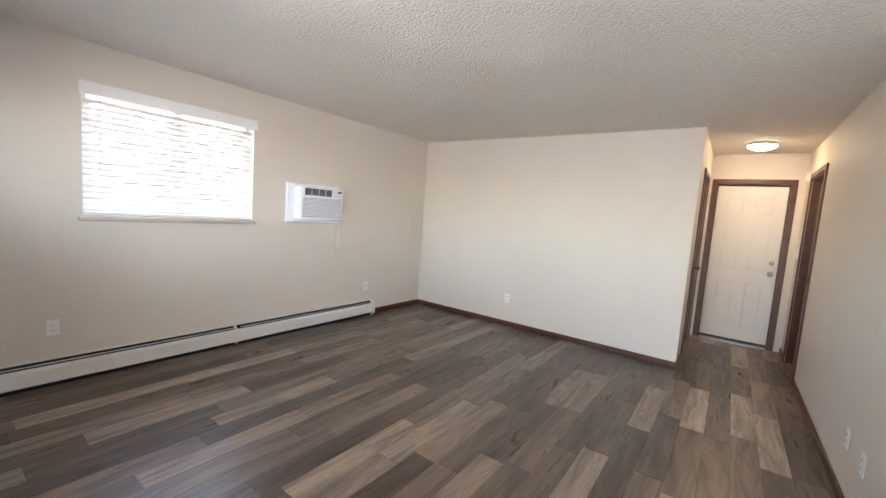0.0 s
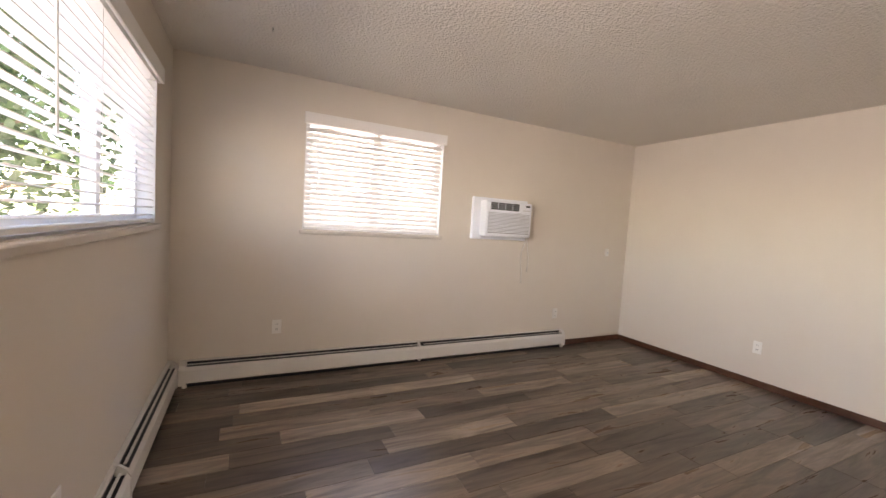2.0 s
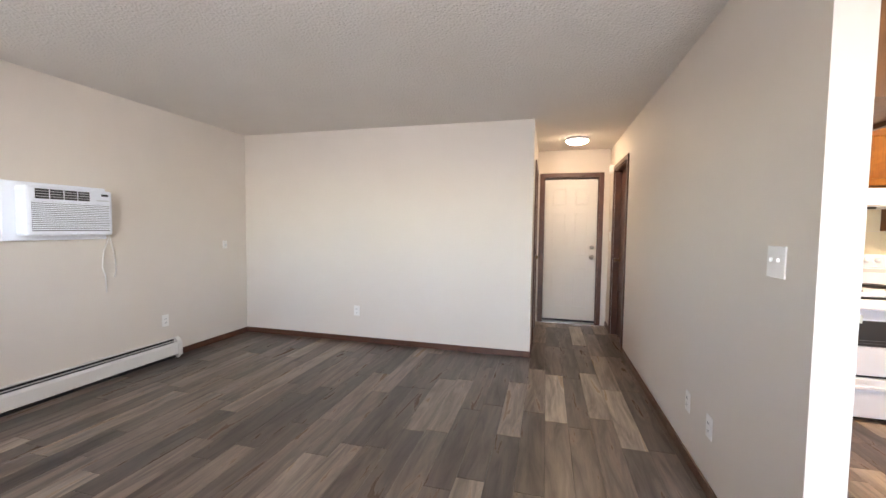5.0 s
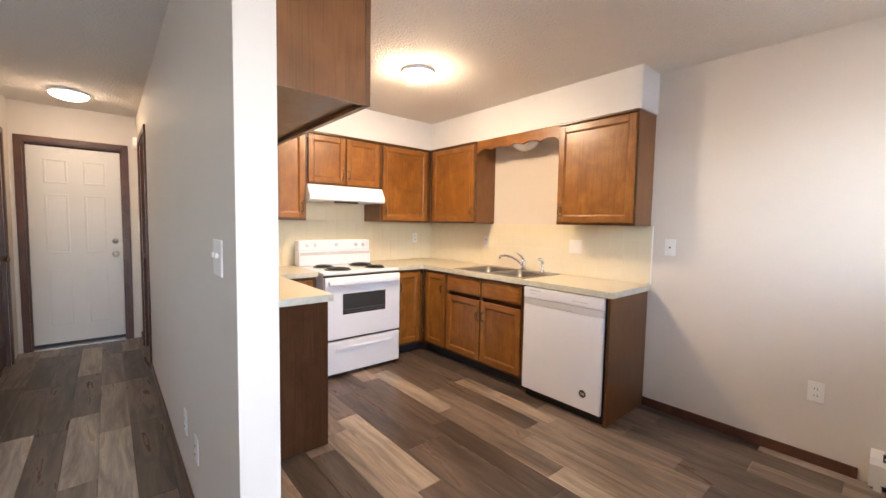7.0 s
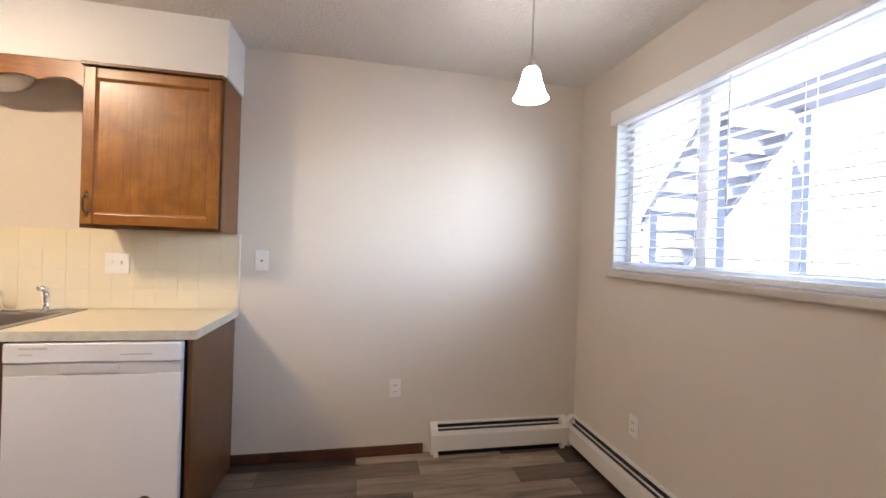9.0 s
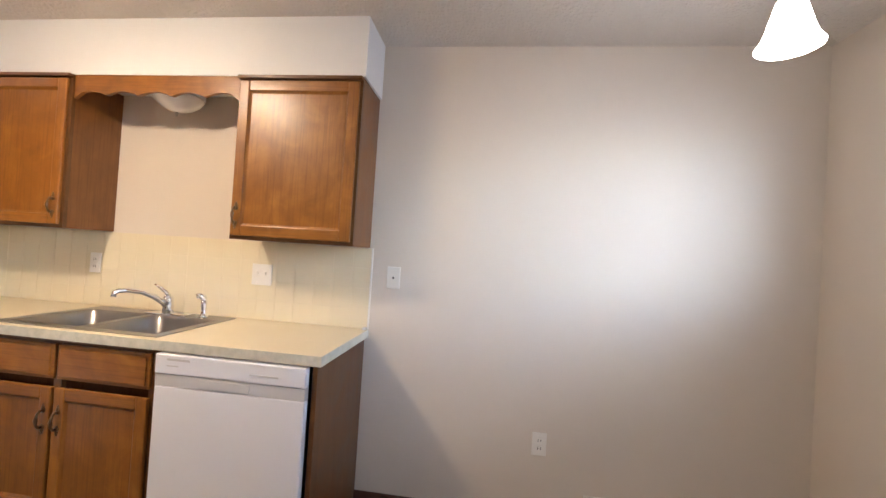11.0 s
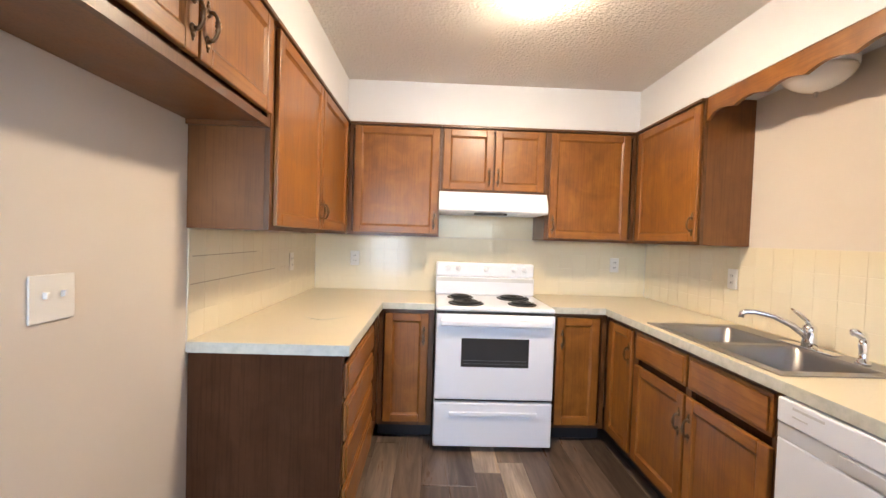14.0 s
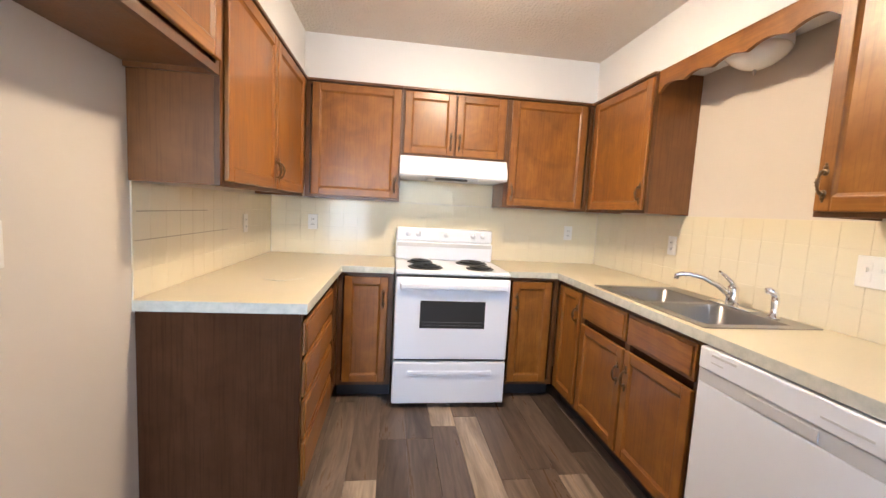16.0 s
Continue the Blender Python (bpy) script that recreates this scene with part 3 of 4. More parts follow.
outlet(pose(XW, 0.638, 0.411, 0, 0, 90), "white duplex outlet on the window wall")
outlet(pose(XW, 3.60, 0.385, 0, 0, 90), "white duplex outlet below the air conditioner")
outlet(pose(-2.175, YN, 0.365), "white duplex outlet low on the plain wall")
outlet(pose(-1.80, YS, 0.39, 0, 0, 180), "white duplex outlet above the heater")
outlet(pose(XP0, 3.11, 0.345, 0, 0, -90), "white duplex outlet on the partition")
outlet(pose(XP0, 2.80, 0.345, 0, 0, -90), "white cable plate on the partition")
switch(pose(XP0, 2.287, 1.221, 0, 0, -90), "white double switch plate on the partition end", 2)
switch(pose(XE, 1.941, 1.20, 0, 0, -90), "white wall plate with one jack beside the tile", 1, True)
outlet(pose(XE, 1.137, 0.421, 0, 0, -90), "white duplex outlet low on the dining wall")
outlet(pose(2.925, YS, 0.385, 0, 0, 180), "white duplex outlet below the dining window")
switch(pose(XP1, 2.505, 1.165, 0, 0, 90), "white double switch plate in the fridge bay", 2)

thermo = thing("thermostat", pose(XW, 4.351, 1.11, 0, 0, 90), "small white wall thermostat near the corner", "thermostat")
part("body", boxes((-0.025, 0.025, -0.022, -0.001, -0.045, 0.045, 0.005)), M_PLATE, thermo)
part("dial", boxes((-0.010, 0.010, -0.027, -0.0225, -0.015, 0.005, 0.002)), M_GREYBAND, thermo)

chime = thing("door_chime", pose(XP0, 6.12, 2.12, 0, 0, -90), "white door chime box high on the hall wall", "door chime")
part("cover", boxes((-0.06, 0.06, -0.05, -0.001, -0.05, 0.05, 0.006)), M_PLATE, chime)
panel = thing("intercom", pose(XP0, 6.14, 1.25, 0, 0, -90), "small white intercom panel on the hall wall", "intercom")
part("cover", boxes((-0.04, 0.04, -0.025, -0.001, -0.06, 0.06, 0.004)), M_PLATE, panel)

# ---------------- air conditioner ----------------
ac = thing("air_conditioner", pose(XW, 2.40, 1.205, 0, 0, 90), "white through-wall air conditioner with dark top vents", "air conditioner")
AW, AH = 0.66, 0.42
part("wall_sleeve", boxes((0, AW, -0.05, -0.001, 0, AH, 0.006)), M_WHITE, ac)
part("front_case", boxes((0.07, AW - 0.03, -0.17, -0.0505, 0.035, AH - 0.03, 0.018)), M_WHITE, ac)
part("vent_recess", boxes((0.11, 0.46, -0.173, -0.1705, 0.30, 0.37)), M_DARK, ac, "dark air outlet")
for i in range(4):
    part("vane", boxes((0.105 + 0.0875 * i + (0.008 if i else 0), 0.118 + 0.0875 * i, -0.178, -0.1735, 0.298, 0.372, 0.001)), M_WHITE, ac)
for i in range(3):
    part("louver", boxes((0.12, 0.455, -0.1765, -0.1735, 0.314 + i * 0.019, 0.318 + i * 0.019)), M_GREYBAND, ac)
part("intake_back", boxes((0.10, AW - 0.06, -0.172, -0.1705, 0.07, 0.28)), M_DARK, ac, "dark intake behind the grille")
for i in range(15):
    z = 0.076 + i * 0.0138
    part("grille_slat", boxes((0.10, AW - 0.06, -0.179, -0.1725, z, z + 0.0098, 0.001)), M_WHITE, ac)
part("control_window", boxes((0.545, 0.595, -0.1735, -0.1705, 0.345, 0.362)), M_DARK, ac)
part("control_keys", boxes((0.51, 0.60, -0.1735, -0.1705, 0.305, 0.315)), M_GREYBAND, ac)
plug = thing("power_cord", pose(XW, 3.085, 1.31, 0, 0, 90), "white power cord hanging below the air conditioner", "power cord")
part("plug", boxes((-0.02, 0.02, -0.045, -0.001, -0.03, 0.03, 0.006)), M_PLATE, plug)
bm = bmesh.new()
tube(bm, [(0, -0.03, -0.028), (0.0, -0.03, -0.1), (-0.04, -0.028, -0.22), (-0.05, -0.025, -0.34), (-0.025, -0.022, -0.42), (-0.02, -0.02, -0.54), (-0.018, -0.018, -0.56)], 0.005, 8)
part("cord", bm, M_PLATE, plug, "", True)
bm = bmesh.new()
tube(bm, [(0.004, -0.02, -0.028), (0.03, -0.02, -0.14), (0.06, -0.016, -0.28), (0.065, -0.014, -0.38), (0.05, -0.014, -0.44)], 0.005, 8)
part("cord", bm, M_PLATE, plug, "", True)

# ---------------- lamps ----------------
def dome_lamp(x, y, z, r, glow, label, deep=1.0):
    t = thing("ceiling_lamp", pose(x, y, z), label, "ceiling lamp", "dome lamps")
    bm = bmesh.new()
    lathe(bm, [(r * 0.96, -0.001), (r * 1.03, -0.005), (r * 1.03, -0.028 * deep), (r * 0.96, -0.030 * deep)])
    part("base", bm, M_WHITE, t, "white metal lamp base", True)
    bm = bmesh.new()
    lathe(bm, [(h, z * deep) for h, z in ((r * 0.99, -0.0305), (r * 1.01, -0.033), (r * 0.98, -0.038), (r * 0.86, -0.050), (r * 0.66, -0.062), (r * 0.44, -0.071), (r * 0.22, -0.0765), (0.006, -0.078))])
    part("shade", bm, glow, t, "frosted glass dome", True)
    bm = bmesh.new()
    lathe(bm, [(0.006, -0.0785 * deep), (0.01, -0.083 * deep), (0.004, -0.092 * deep)], sides=12)
    part("finial", bm, M_NICKEL, t)
    return t


dome_lamp(2.225, 3.215, H, 0.12, M_BULB_K, "lit frosted dome lamp on the kitchen ceiling")
dome_lamp(0.262, 5.68, H, 0.13, M_BULB_H, "lit frosted dome lamp on the hall ceiling")
dome_lamp(3.400, 3.16, SZ, 0.125, M_FROST, "unlit frosted dome lamp above the sink", 1.75)

pend = thing("pendant_lamp", pose(2.645, 0.675, H), "lit white glass pendant lamp on a thin cord", "pendant lamp")
bm = bmesh.new()
lathe(bm, [(0.055, -0.001), (0.06, -0.012), (0.045, -0.025), (0.012, -0.03)], sides=24)
part("canopy", bm, M_NICKEL, pend, "nickel canopy", True)
bm = bmesh.new()
tube(bm, [(0, 0, -0.03), (0, 0, -0.30)], 0.004, 8)
part("cord", bm, M_NICKEL, pend)
bm = bmesh.new()
lathe(bm, [(0.006, -0.298), (0.015, -0.304), (0.018, -0.330), (0.024, -0.349)], sides=20)
part("socket", bm, M_NICKEL, pend, "nickel lamp socket", True)
bm = bmesh.new()
lathe(bm, [(0.025, -0.350), (0.033, -0.358), (0.043, -0.395), (0.054, -0.435), (0.064, -0.462), (0.076, -0.480), (0.072, -0.482), (0.02, -0.464)], sides=28)
part("shade", bm, M_BULB_P, pend, "flared white glass shade", True)


# ---------------- kitchen cabinets ----------------
def pull(parent, x, y, z, vertical=True):
    """A bronze bail pull with two rosettes, standing off towards -y."""
    bm = bmesh.new()
    L = 0.036

    def at(u, d, s=0.0):
        return (x + s, y - d, z + u) if vertical else (x + u, y - d, z + s)
    tube(bm, [at(-L, 0.004), at(-L, 0.015), at(-L * 0.7, 0.023), at(-L * 0.42, 0.026), at(-L * 0.3, 0.026), at(-L * 0.15, 0.027), at(0, 0.027), at(L * 0.15, 0.027), at(L * 0.3, 0.026), at(L * 0.42, 0.026), at(L * 0.7, 0.023), at(L, 0.015), at(L, 0.004)],
         [0.006, 0.0055, 0.005, 0.0045, 0.008, 0.0055, 0.0095, 0.0055, 0.008, 0.0045, 0.005, 0.0055, 0.006], 8)
    for u in (-L, L):
        tube(bm, [at(u, 0.0005), at(u, 0.003), at(u, 0.006)], [0.0125, 0.012, 0.008], 12)
        tube(bm, [at(u * 1.42, 0.0005), at(u * 1.42, 0.003), at(u * 1.42, 0.0055)], [0.008, 0.0075, 0.004], 10)
        tube(bm, [at(u * 1.72, 0.0005), at(u * 1.72, 0.004)], [0.005, 0.003], 8)
    part("handle", bm, M_BRONZE, parent, "antique bronze pull", True)


def panel_door(parent, x0, x1, z0, z1, y, hx=None, hz=None, name="door", wide=False, frame_w=0.052):
    """A frame-and-panel door on the plane y, standing proud towards -y."""
    bm = bmesh.new()
    f = frame_w
    # bevelled field with a chamfer towards the frame
    a = [(x0 + f, z0 + f), (x1 - f, z0 + f), (x1 - f, z1 - f), (x0 + f, z1 - f)]
    g = 0.010
    b = [(x0 + f + g, z0 + f + g), (x1 - f - g, z0 + f + g), (x1 - f - g, z1 - f - g), (x0 + f + g, z1 - f - g)]
    va = [bm.verts.new((p[0], y - 0.015, p[1])) for p in a]
    vb = [bm.verts.new((p[0], y - 0.008, p[1])) for p in b]
    vc = [bm.verts.new((p[0], y - 0.002, p[1])) for p in a]
    for i in range(4):
        j = (i + 1) % 4
        bm.faces.new((va[i], va[j], vb[j], vb[i]))
        bm.faces.new((va[j], va[i], vc[i], vc[j]))
    bm.faces.new(vb)
    bm.faces.new(vc[::-1])
    d = part(name, bm, M_OAK, parent, "honey oak frame-and-panel door")
    for xa in (x0, x1 - f):
        part("stile", boxes((xa, xa + f, y - 0.019, y, z0, z1, 0.0045)), M_OAK, d)
    for za in (z0, z1 - f):
        part("rail", boxes((x0 + f, x1 - f, y - 0.0185, y, za, za + f, 0.0045)), M_OAK_H, d)
    if hx is not None:
        pull(d, hx, y - 0.019, hz)
    return d


def drawer(parent, x0, x1, z0, z1, y):
    d = part("drawer_front", boxes((x0, x1, y - 0.012, y, z0, z1, 0.003), (x0 + 0.014, x1 - 0.014, y - 0.019, y - 0.0115, z0 + 0.014, z1 - 0.014, 0.004)), M_OAK_H, parent, "honey oak drawer front")
    return d


def upper(m, w, h, doors, label, depth=0.315, lip=0.0):
    """Wall cabinet; doors: (x0, x1, side of the handle); lip: face frame left bare under the doors."""
    t = thing("wall_cabinet", m, label, "cabinet", "wall cabinets")
    up = 0.018
    part("body", boxes((0, w, -depth + 0.02, -0.001, up, h - 0.002), (0, 0.012, -depth + 0.02, -0.001, 0, up), (w - 0.012, w, -depth + 0.02, -0.001, 0, up)), M_OAK_SHADE, t, "oak cabinet body with its shade in the brown colour")
    part("face_frame", boxes((0, w, -depth, -depth + 0.0195, 0, 0.03), (0, w, -depth, -depth + 0.0195, h - 0.04, h - 0.002), (0, 0.03, -depth, -depth + 0.0195, 0.03, h - 0.04), (w - 0.03, w, -depth, -depth + 0.0195, 0.03, h - 0.04)), M_OAK_DK, t)
    part("crown_strip", boxes((0, w, -depth - 0.024, -depth - 0.0005, h - 0.020, h - 0.003, 0.003)), M_OAK_DK, t, "dark strip under the soffit")
    for x0, x1, s in doors:
        hx = x0 + 0.026 if s == "l" else x1 - 0.026
        panel_door(t, x0, x1, 0.018 + lip, h - 0.028, -depth - 0.001, hx, 0.115 + lip)
    return t


UZ, UH = 1.35, SZ - 1.35
D = 0.315
# north run
c = upper(pose(1.185, YK, UZ), 0.655, UH, [(0.045, 0.642, "r")], "honey oak wall cabinet beside the range hood")
c = upper(pose(1.842, YK, 1.675), 0.756, SZ - 1.675, [(0.014, 0.372, "r"), (0.384, 0.742, "l")], "short two-door honey oak cabinet over the range hood")
c = upper(pose(2.60, YK, UZ), 0.66, UH, [(0.03, 0.605, "l")], "honey oak wall cabinet to the range's other side")
# east run: x runs southwards
c = upper(pose(XE, YK - 0.33, UZ, 0, 0, -90), YK - 0.33 - 3.63, UH, [(0.05, 0.690, "r")], "honey oak corner wall cabinet above the counter", 0.28)
c = upper(pose(XE, 2.705, UZ, 0, 0, -90), 0.625, UH, [(0.012, 0.613, "l")], "single honey oak wall cabinet at the counter's end", 0.272)
# west run: x runs northwards
c = upper(pose(XP1, 3.03, UZ, 0, 0, 90), 1.30, UH, [(0.03, 0.635, "r"), (0.645, 1.25, "l")], "tall two-door honey oak wall cabinet over the counter", 0.307)
c = upper(pose(XP1, YP + 0.002, 1.735, 0, 0, 90), 0.956, SZ - 1.735, [(0.03, 0.47, "r"), (0.482, 0.93, "l")], "short honey oak cabinet over the empty fridge bay", 0.307, 0.022)

# scalloped valance over the sink
val = thing("valance", pose(XE - 0.272, 3.628, SZ, 0, 0, -90), "scalloped honey oak valance above the sink", "valance")
VW = 3.628 - 2.707
bm = bmesh.new()
NV = 96
low, high = [], []
for i in range(NV + 1):
    u = i / NV
    x = u * VW
    s = abs(math.sin(math.pi * (u * 5)))
    edge = min(u, 1 - u)
    drop = 0.084 + 0.022 * (1 - s) + 0.018 * max(0.0, 1 - edge / 0.05)
    low.append(drop)
    high.append(x)
front = [[bm.verts.new((x, y, -d)) for x, d in zip(high, low)] for y in (0.0, 0.019)]
tops = [[bm.verts.new((x, y, -0.002)) for x in high] for y in (0.0, 0.019)]
for i in range(NV):
    bm.faces.new((front[0][i], front[0][i + 1], tops[0][i + 1], tops[0][i]))
    bm.faces.new((front[1][i + 1], front[1][i], tops[1][i], tops[1][i + 1]))
    bm.faces.new((front[0][i + 1], front[0][i], front[1][i], front[1][i + 1]))
    bm.faces.new((tops[0][i], tops[0][i + 1], tops[1][i + 1], tops[1][i]))
part("board", bm, M_OAK_H, val)


def base_box(t, w, depth, h=0.875):
    part("body", boxes((0, w, -depth + 0.02, -0.001, 0.10, h)), M_SIDE, t)
    part("face_frame", boxes((0, w, -depth, -depth + 0.0195, 0.10, 0.135), (0, w, -depth, -depth + 0.0195, h - 0.03, h), (0, 0.03, -depth, -depth + 0.0195, 0.135, h - 0.03), (w - 0.03, w, -depth, -depth + 0.0195, 0.135, h - 0.03)), M_OAK_DK, t)
    part("toe_kick", boxes((0, w, -depth + 0.07, -0.002, 0.0, 0.0995)), M_TOE, t, "black toe kick")


ND = YK - 4.095
t = thing("base_cabinet", pose(1.465, YK, 0), "honey oak base cabinet beside the range", "cabinet", "base cabinets")
base_box(t, 0.36, ND)
panel_door(t, 0.04, 0.325, 0.125, 0.845, -ND - 0.001, 0.295, 0.70)
t = thing("base_cabinet", pose(2.60, YK, 0), "honey oak base cabinet between range and corner", "cabinet", "base cabinets")
base_box(t, 0.378, ND)
panel_door(t, 0.04, 0.325, 0.125, 0.845, -ND - 0.001, 0.075, 0.70)
ED = XE - 2.985
t = thing("base_cabinet", pose(XE, 4.09, 0, 0, 0, -90), "narrow honey oak base cabinet in the corner", "cabinet", "base cabinets")
base_box(t, 0.366, ED)
panel_door(t, 0.06, 0.345, 0.125, 0.845, -ED - 0.001, 0.318, 0.70)
t = thing("base_cabinet", pose(XE, 3.722, 0, 0, 0, -90), "honey oak sink base with two doors and false drawers", "cabinet", "base cabinets")
part("body", boxes((0, 0.932, -ED + 0.02, -ED + 0.035, 0.10, 0.875), (0, 0.018, -ED + 0.035, -0.001, 0.10, 0.875), (0.914, 0.932, -ED + 0.035, -0.001, 0.10, 0.875), (0.018, 0.914, -ED + 0.035, -0.001, 0.10, 0.118)), M_SIDE, t)
part("face_frame", boxes((0, 0.932, -ED, -ED + 0.0195, 0.10, 0.135), (0, 0.932, -ED, -ED + 0.0195, 0.845, 0.875), (0, 0.03, -ED, -ED + 0.0195, 0.135, 0.845), (0.902, 0.932, -ED, -ED + 0.0195, 0.135, 0.845), (0.446, 0.486, -ED, -ED + 0.0195, 0.135, 0.845)), M_OAK_DK, t)
part("toe_kick", boxes((0, 0.932, -ED + 0.07, -0.002, 0.0, 0.0995)), M_TOE, t, "black toe kick")
panel_door(t, 0.018, 0.458, 0.125, 0.665, -ED - 0.001, 0.430, 0.53)
panel_door(t, 0.474, 0.914, 0.125, 0.665, -ED - 0.001, 0.502, 0.53)
drawer(t, 0.018, 0.458, 0.70, 0.85, -ED - 0.001)
drawer(t, 0.474, 0.914, 0.70, 0.85, -ED - 0.001)
WD = 1.462 - XP1
t = thing("base_cabinet", pose(XP1, 3.062, 0, 0, 0, 90), "honey oak drawer base with a plain brown side", "cabinet", "base cabinets")
base_box(t, 1.03, WD)
zs = [0.125, 0.335, 0.515, 0.69, 0.85]
for za, zb in zip(zs, zs[1:]):
    drawer(t, 0.02, 0.72, za, zb - 0.02, -WD - 0.001)
part("end_panel", boxes((-0.012, -0.0005, -WD + 0.0, -0.001, 0.0, 0.875)), M_SIDE, t, "plain dark brown end panel")

# dishwasher end panel
t = thing("end_panel", pose(2.965, 2.078, 0), "brown wood end panel beside the dishwasher", "panel")
part("board", boxes((0, XE - 2.965 - 0.001, 0, 0.02, 0, 0.875, 0.002)), M_OAK_DK, t)

# worktop in one run round the kitchen, with the sink cut out
SX0, SX1, SY0, SY1 = 2.995, 3.485, 2.81, 3.61
CZ0, CZ1 = 0.877, 0.915
wt = thing("worktop", pose(0, 0, 0), "cream speckled laminate worktop with worn edges over the drawers", "worktop", "worktops")
part("top", slab([(XP1 + 0.001, 1.488, 3.037, YK - 0.001), (1.488, 1.829, 4.062, YK - 0.001)], CZ0, CZ1), M_LAM, wt)
part("edge_band", slab([(XP1 + 0.001, 1.491, 3.034, 3.0368), (1.4882, 1.491, 3.0368, 4.0618), (1.491, 1.829, 4.059, 4.0618)], CZ0 - 0.003, CZ1 - 0.001), M_LAM_EDGE, wt, "scuffed pale laminate edge")
sink_top = thing("worktop", pose(0, 0, 0), "cream speckled laminate worktop with the sink let in", "worktop", "worktops")
part("top", slab([(2.595, 2.952, 4.062, YK - 0.001), (2.952, XE - 0.001, SY1, YK - 0.001), (2.952, SX0, SY0, SY1), (SX1, XE - 0.001, SY0, SY1), (2.952, XE - 0.001, 2.062, SY0)], CZ0, CZ1), M_LAM, sink_top)
part("edge_band", slab([(2.595, 2.949, 4.059, 4.0618), (2.949, 2.9518, 2.059, 4.0618), (2.9518, XE - 0.001, 2.059, 2.0618)], CZ0 - 0.003, CZ1 - 0.001), M_LAM_EDGE, sink_top, "scuffed pale laminate edge")

# ---------------- sink ----------------
sink = thing("kitchen_sink", pose(0, 0, CZ1), "double-bowl stainless steel drop-in sink", "sink")
ymid = (SY0 + SY1) / 2
bowls = [(SX0 + 0.03, SX1 - 0.085, ymid + 0.018, SY1 - 0.03), (SX0 + 0.03, SX1 - 0.085, SY0 + 0.03, ymid - 0.018)]
bx0, bx1 = bowls[0][0], bowls[0][1]
part("rim", boxes((SX0 - 0.012, bx0, SY0 - 0.012, SY1 + 0.012, 0.0005, 0.005), (bx1, SX1 + 0.012, SY0 - 0.012, SY1 + 0.012, 0.0005, 0.005),
                  (bx0, bx1, SY0 - 0.012, bowls[1][2], 0.0005, 0.005), (bx0, bx1, bowls[1][3], bowls[0][2], 0.0005, 0.005), (bx0, bx1, bowls[0][3], SY1 + 0.012, 0.0005, 0.005)), M_STEEL, sink)


def rounded(x0, x1, y0, y1, r, n=6):
    pts = []
    for cx, cy, a0 in ((x1 - r, y1 - r, 0), (x0 + r, y1 - r, 90), (x0 + r, y0 + r, 180), (x1 - r, y0 + r, 270)):
        for i in range(n + 1):
            a = radians(a0 + 90 * i / n)
            pts.append((cx + r * math.cos(a), cy + r * math.sin(a)))
    return pts


for x0, x1, y0, y1 in bowls:
    bm = bmesh.new()
    rings = []
    for inset, z, r in ((0.0, 0.004, 0.012), (0.004, -0.01, 0.05), (0.014, -0.12, 0.055), (0.03, -0.15, 0.06), (0.07, -0.16, 0.06)):
        rings.append([bm.verts.new((px, py, z)) for px, py in rounded(x0 + inset, x1 - inset, y0 + inset, y1 - inset, r)])
    for p, q in zip(rings, rings[1:]):
        for i in range(len(p)):
            j = (i + 1) % len(p)
            bm.faces.new((p[i], p[j], q[j], q[i]))
    bm.faces.new(rings[-1])
    part("bowl", bm, M_STEEL, sink, "", True)
    bm = bmesh.new()
    lathe(bm, [(0.045, -0.159), (0.04, -0.156), (0.02, -0.158), (0.004, -0.158)], ((x0 + x1) / 2, (y0 + y1) / 2, 0), 20)
    part("drain", bm, M_CHROME, sink, "chrome drain", True)

fx, fy = 3.425, 3.15
fa = thing("faucet", pose(fx, fy, CZ1 + 0.0055), "chrome single-lever kitchen faucet with a low spout", "faucet")
bm = bmesh.new()
box(bm, -0.025, 0.025, -0.12, 0.12, 0, 0.008, 0.003)
part("deck_plate", bm, M_CHROME, fa)
bm = bmesh.new()
lathe(bm, [(0.028, 0.0085), (0.026, 0.03), (0.024, 0.07), (0.026, 0.085), (0.02, 0.10), (0.006, 0.105)], sides=20)
part("body", bm, M_CHROME, fa, "", True)
bm = bmesh.new()
tube(bm, [(-0.015, 0, 0.05), (-0.06, 0.02, 0.095), (-0.12, 0.045, 0.128), (-0.18, 0.07, 0.14), (-0.215, 0.085, 0.138), (-0.228, 0.09, 0.13), (-0.23, 0.091, 0.112)], [0.014, 0.013, 0.012, 0.011, 0.011, 0.011, 0.012], 12)
part("spout", bm, M_CHROME, fa, "", True)
bm = bmesh.new()
tube(bm, [(0, 0, 0.10), (-0.005, 0.01, 0.12), (-0.02, 0.035, 0.145), (-0.03, 0.06, 0.16)], [0.013, 0.011, 0.009, 0.006], 10)
part("lever", bm, M_CHROME, fa, "", True)
sp = thing("side_sprayer", pose(fx - 0.005, 2.935, CZ1 + 0.0055), "chrome side sprayer beside the faucet", "sprayer")
bm = bmesh.new()
lathe(bm, [(0.024, 0), (0.022, 0.012), (0.014, 0.02), (0.013, 0.05), (0.016, 0.075), (0.014, 0.095)], sides=16)
part("holder", bm, M_CHROME, sp, "", True)
bm = bmesh.new()
tube(bm, [(0, 0, 0.096), (-0.006, 0.003, 0.11), (-0.022, 0.01, 0.12), (-0.036, 0.016, 0.116)], [0.014, 0.017, 0.016, 0.012], 12)
part("spray_head", bm, M_CHROME, sp, "", True)

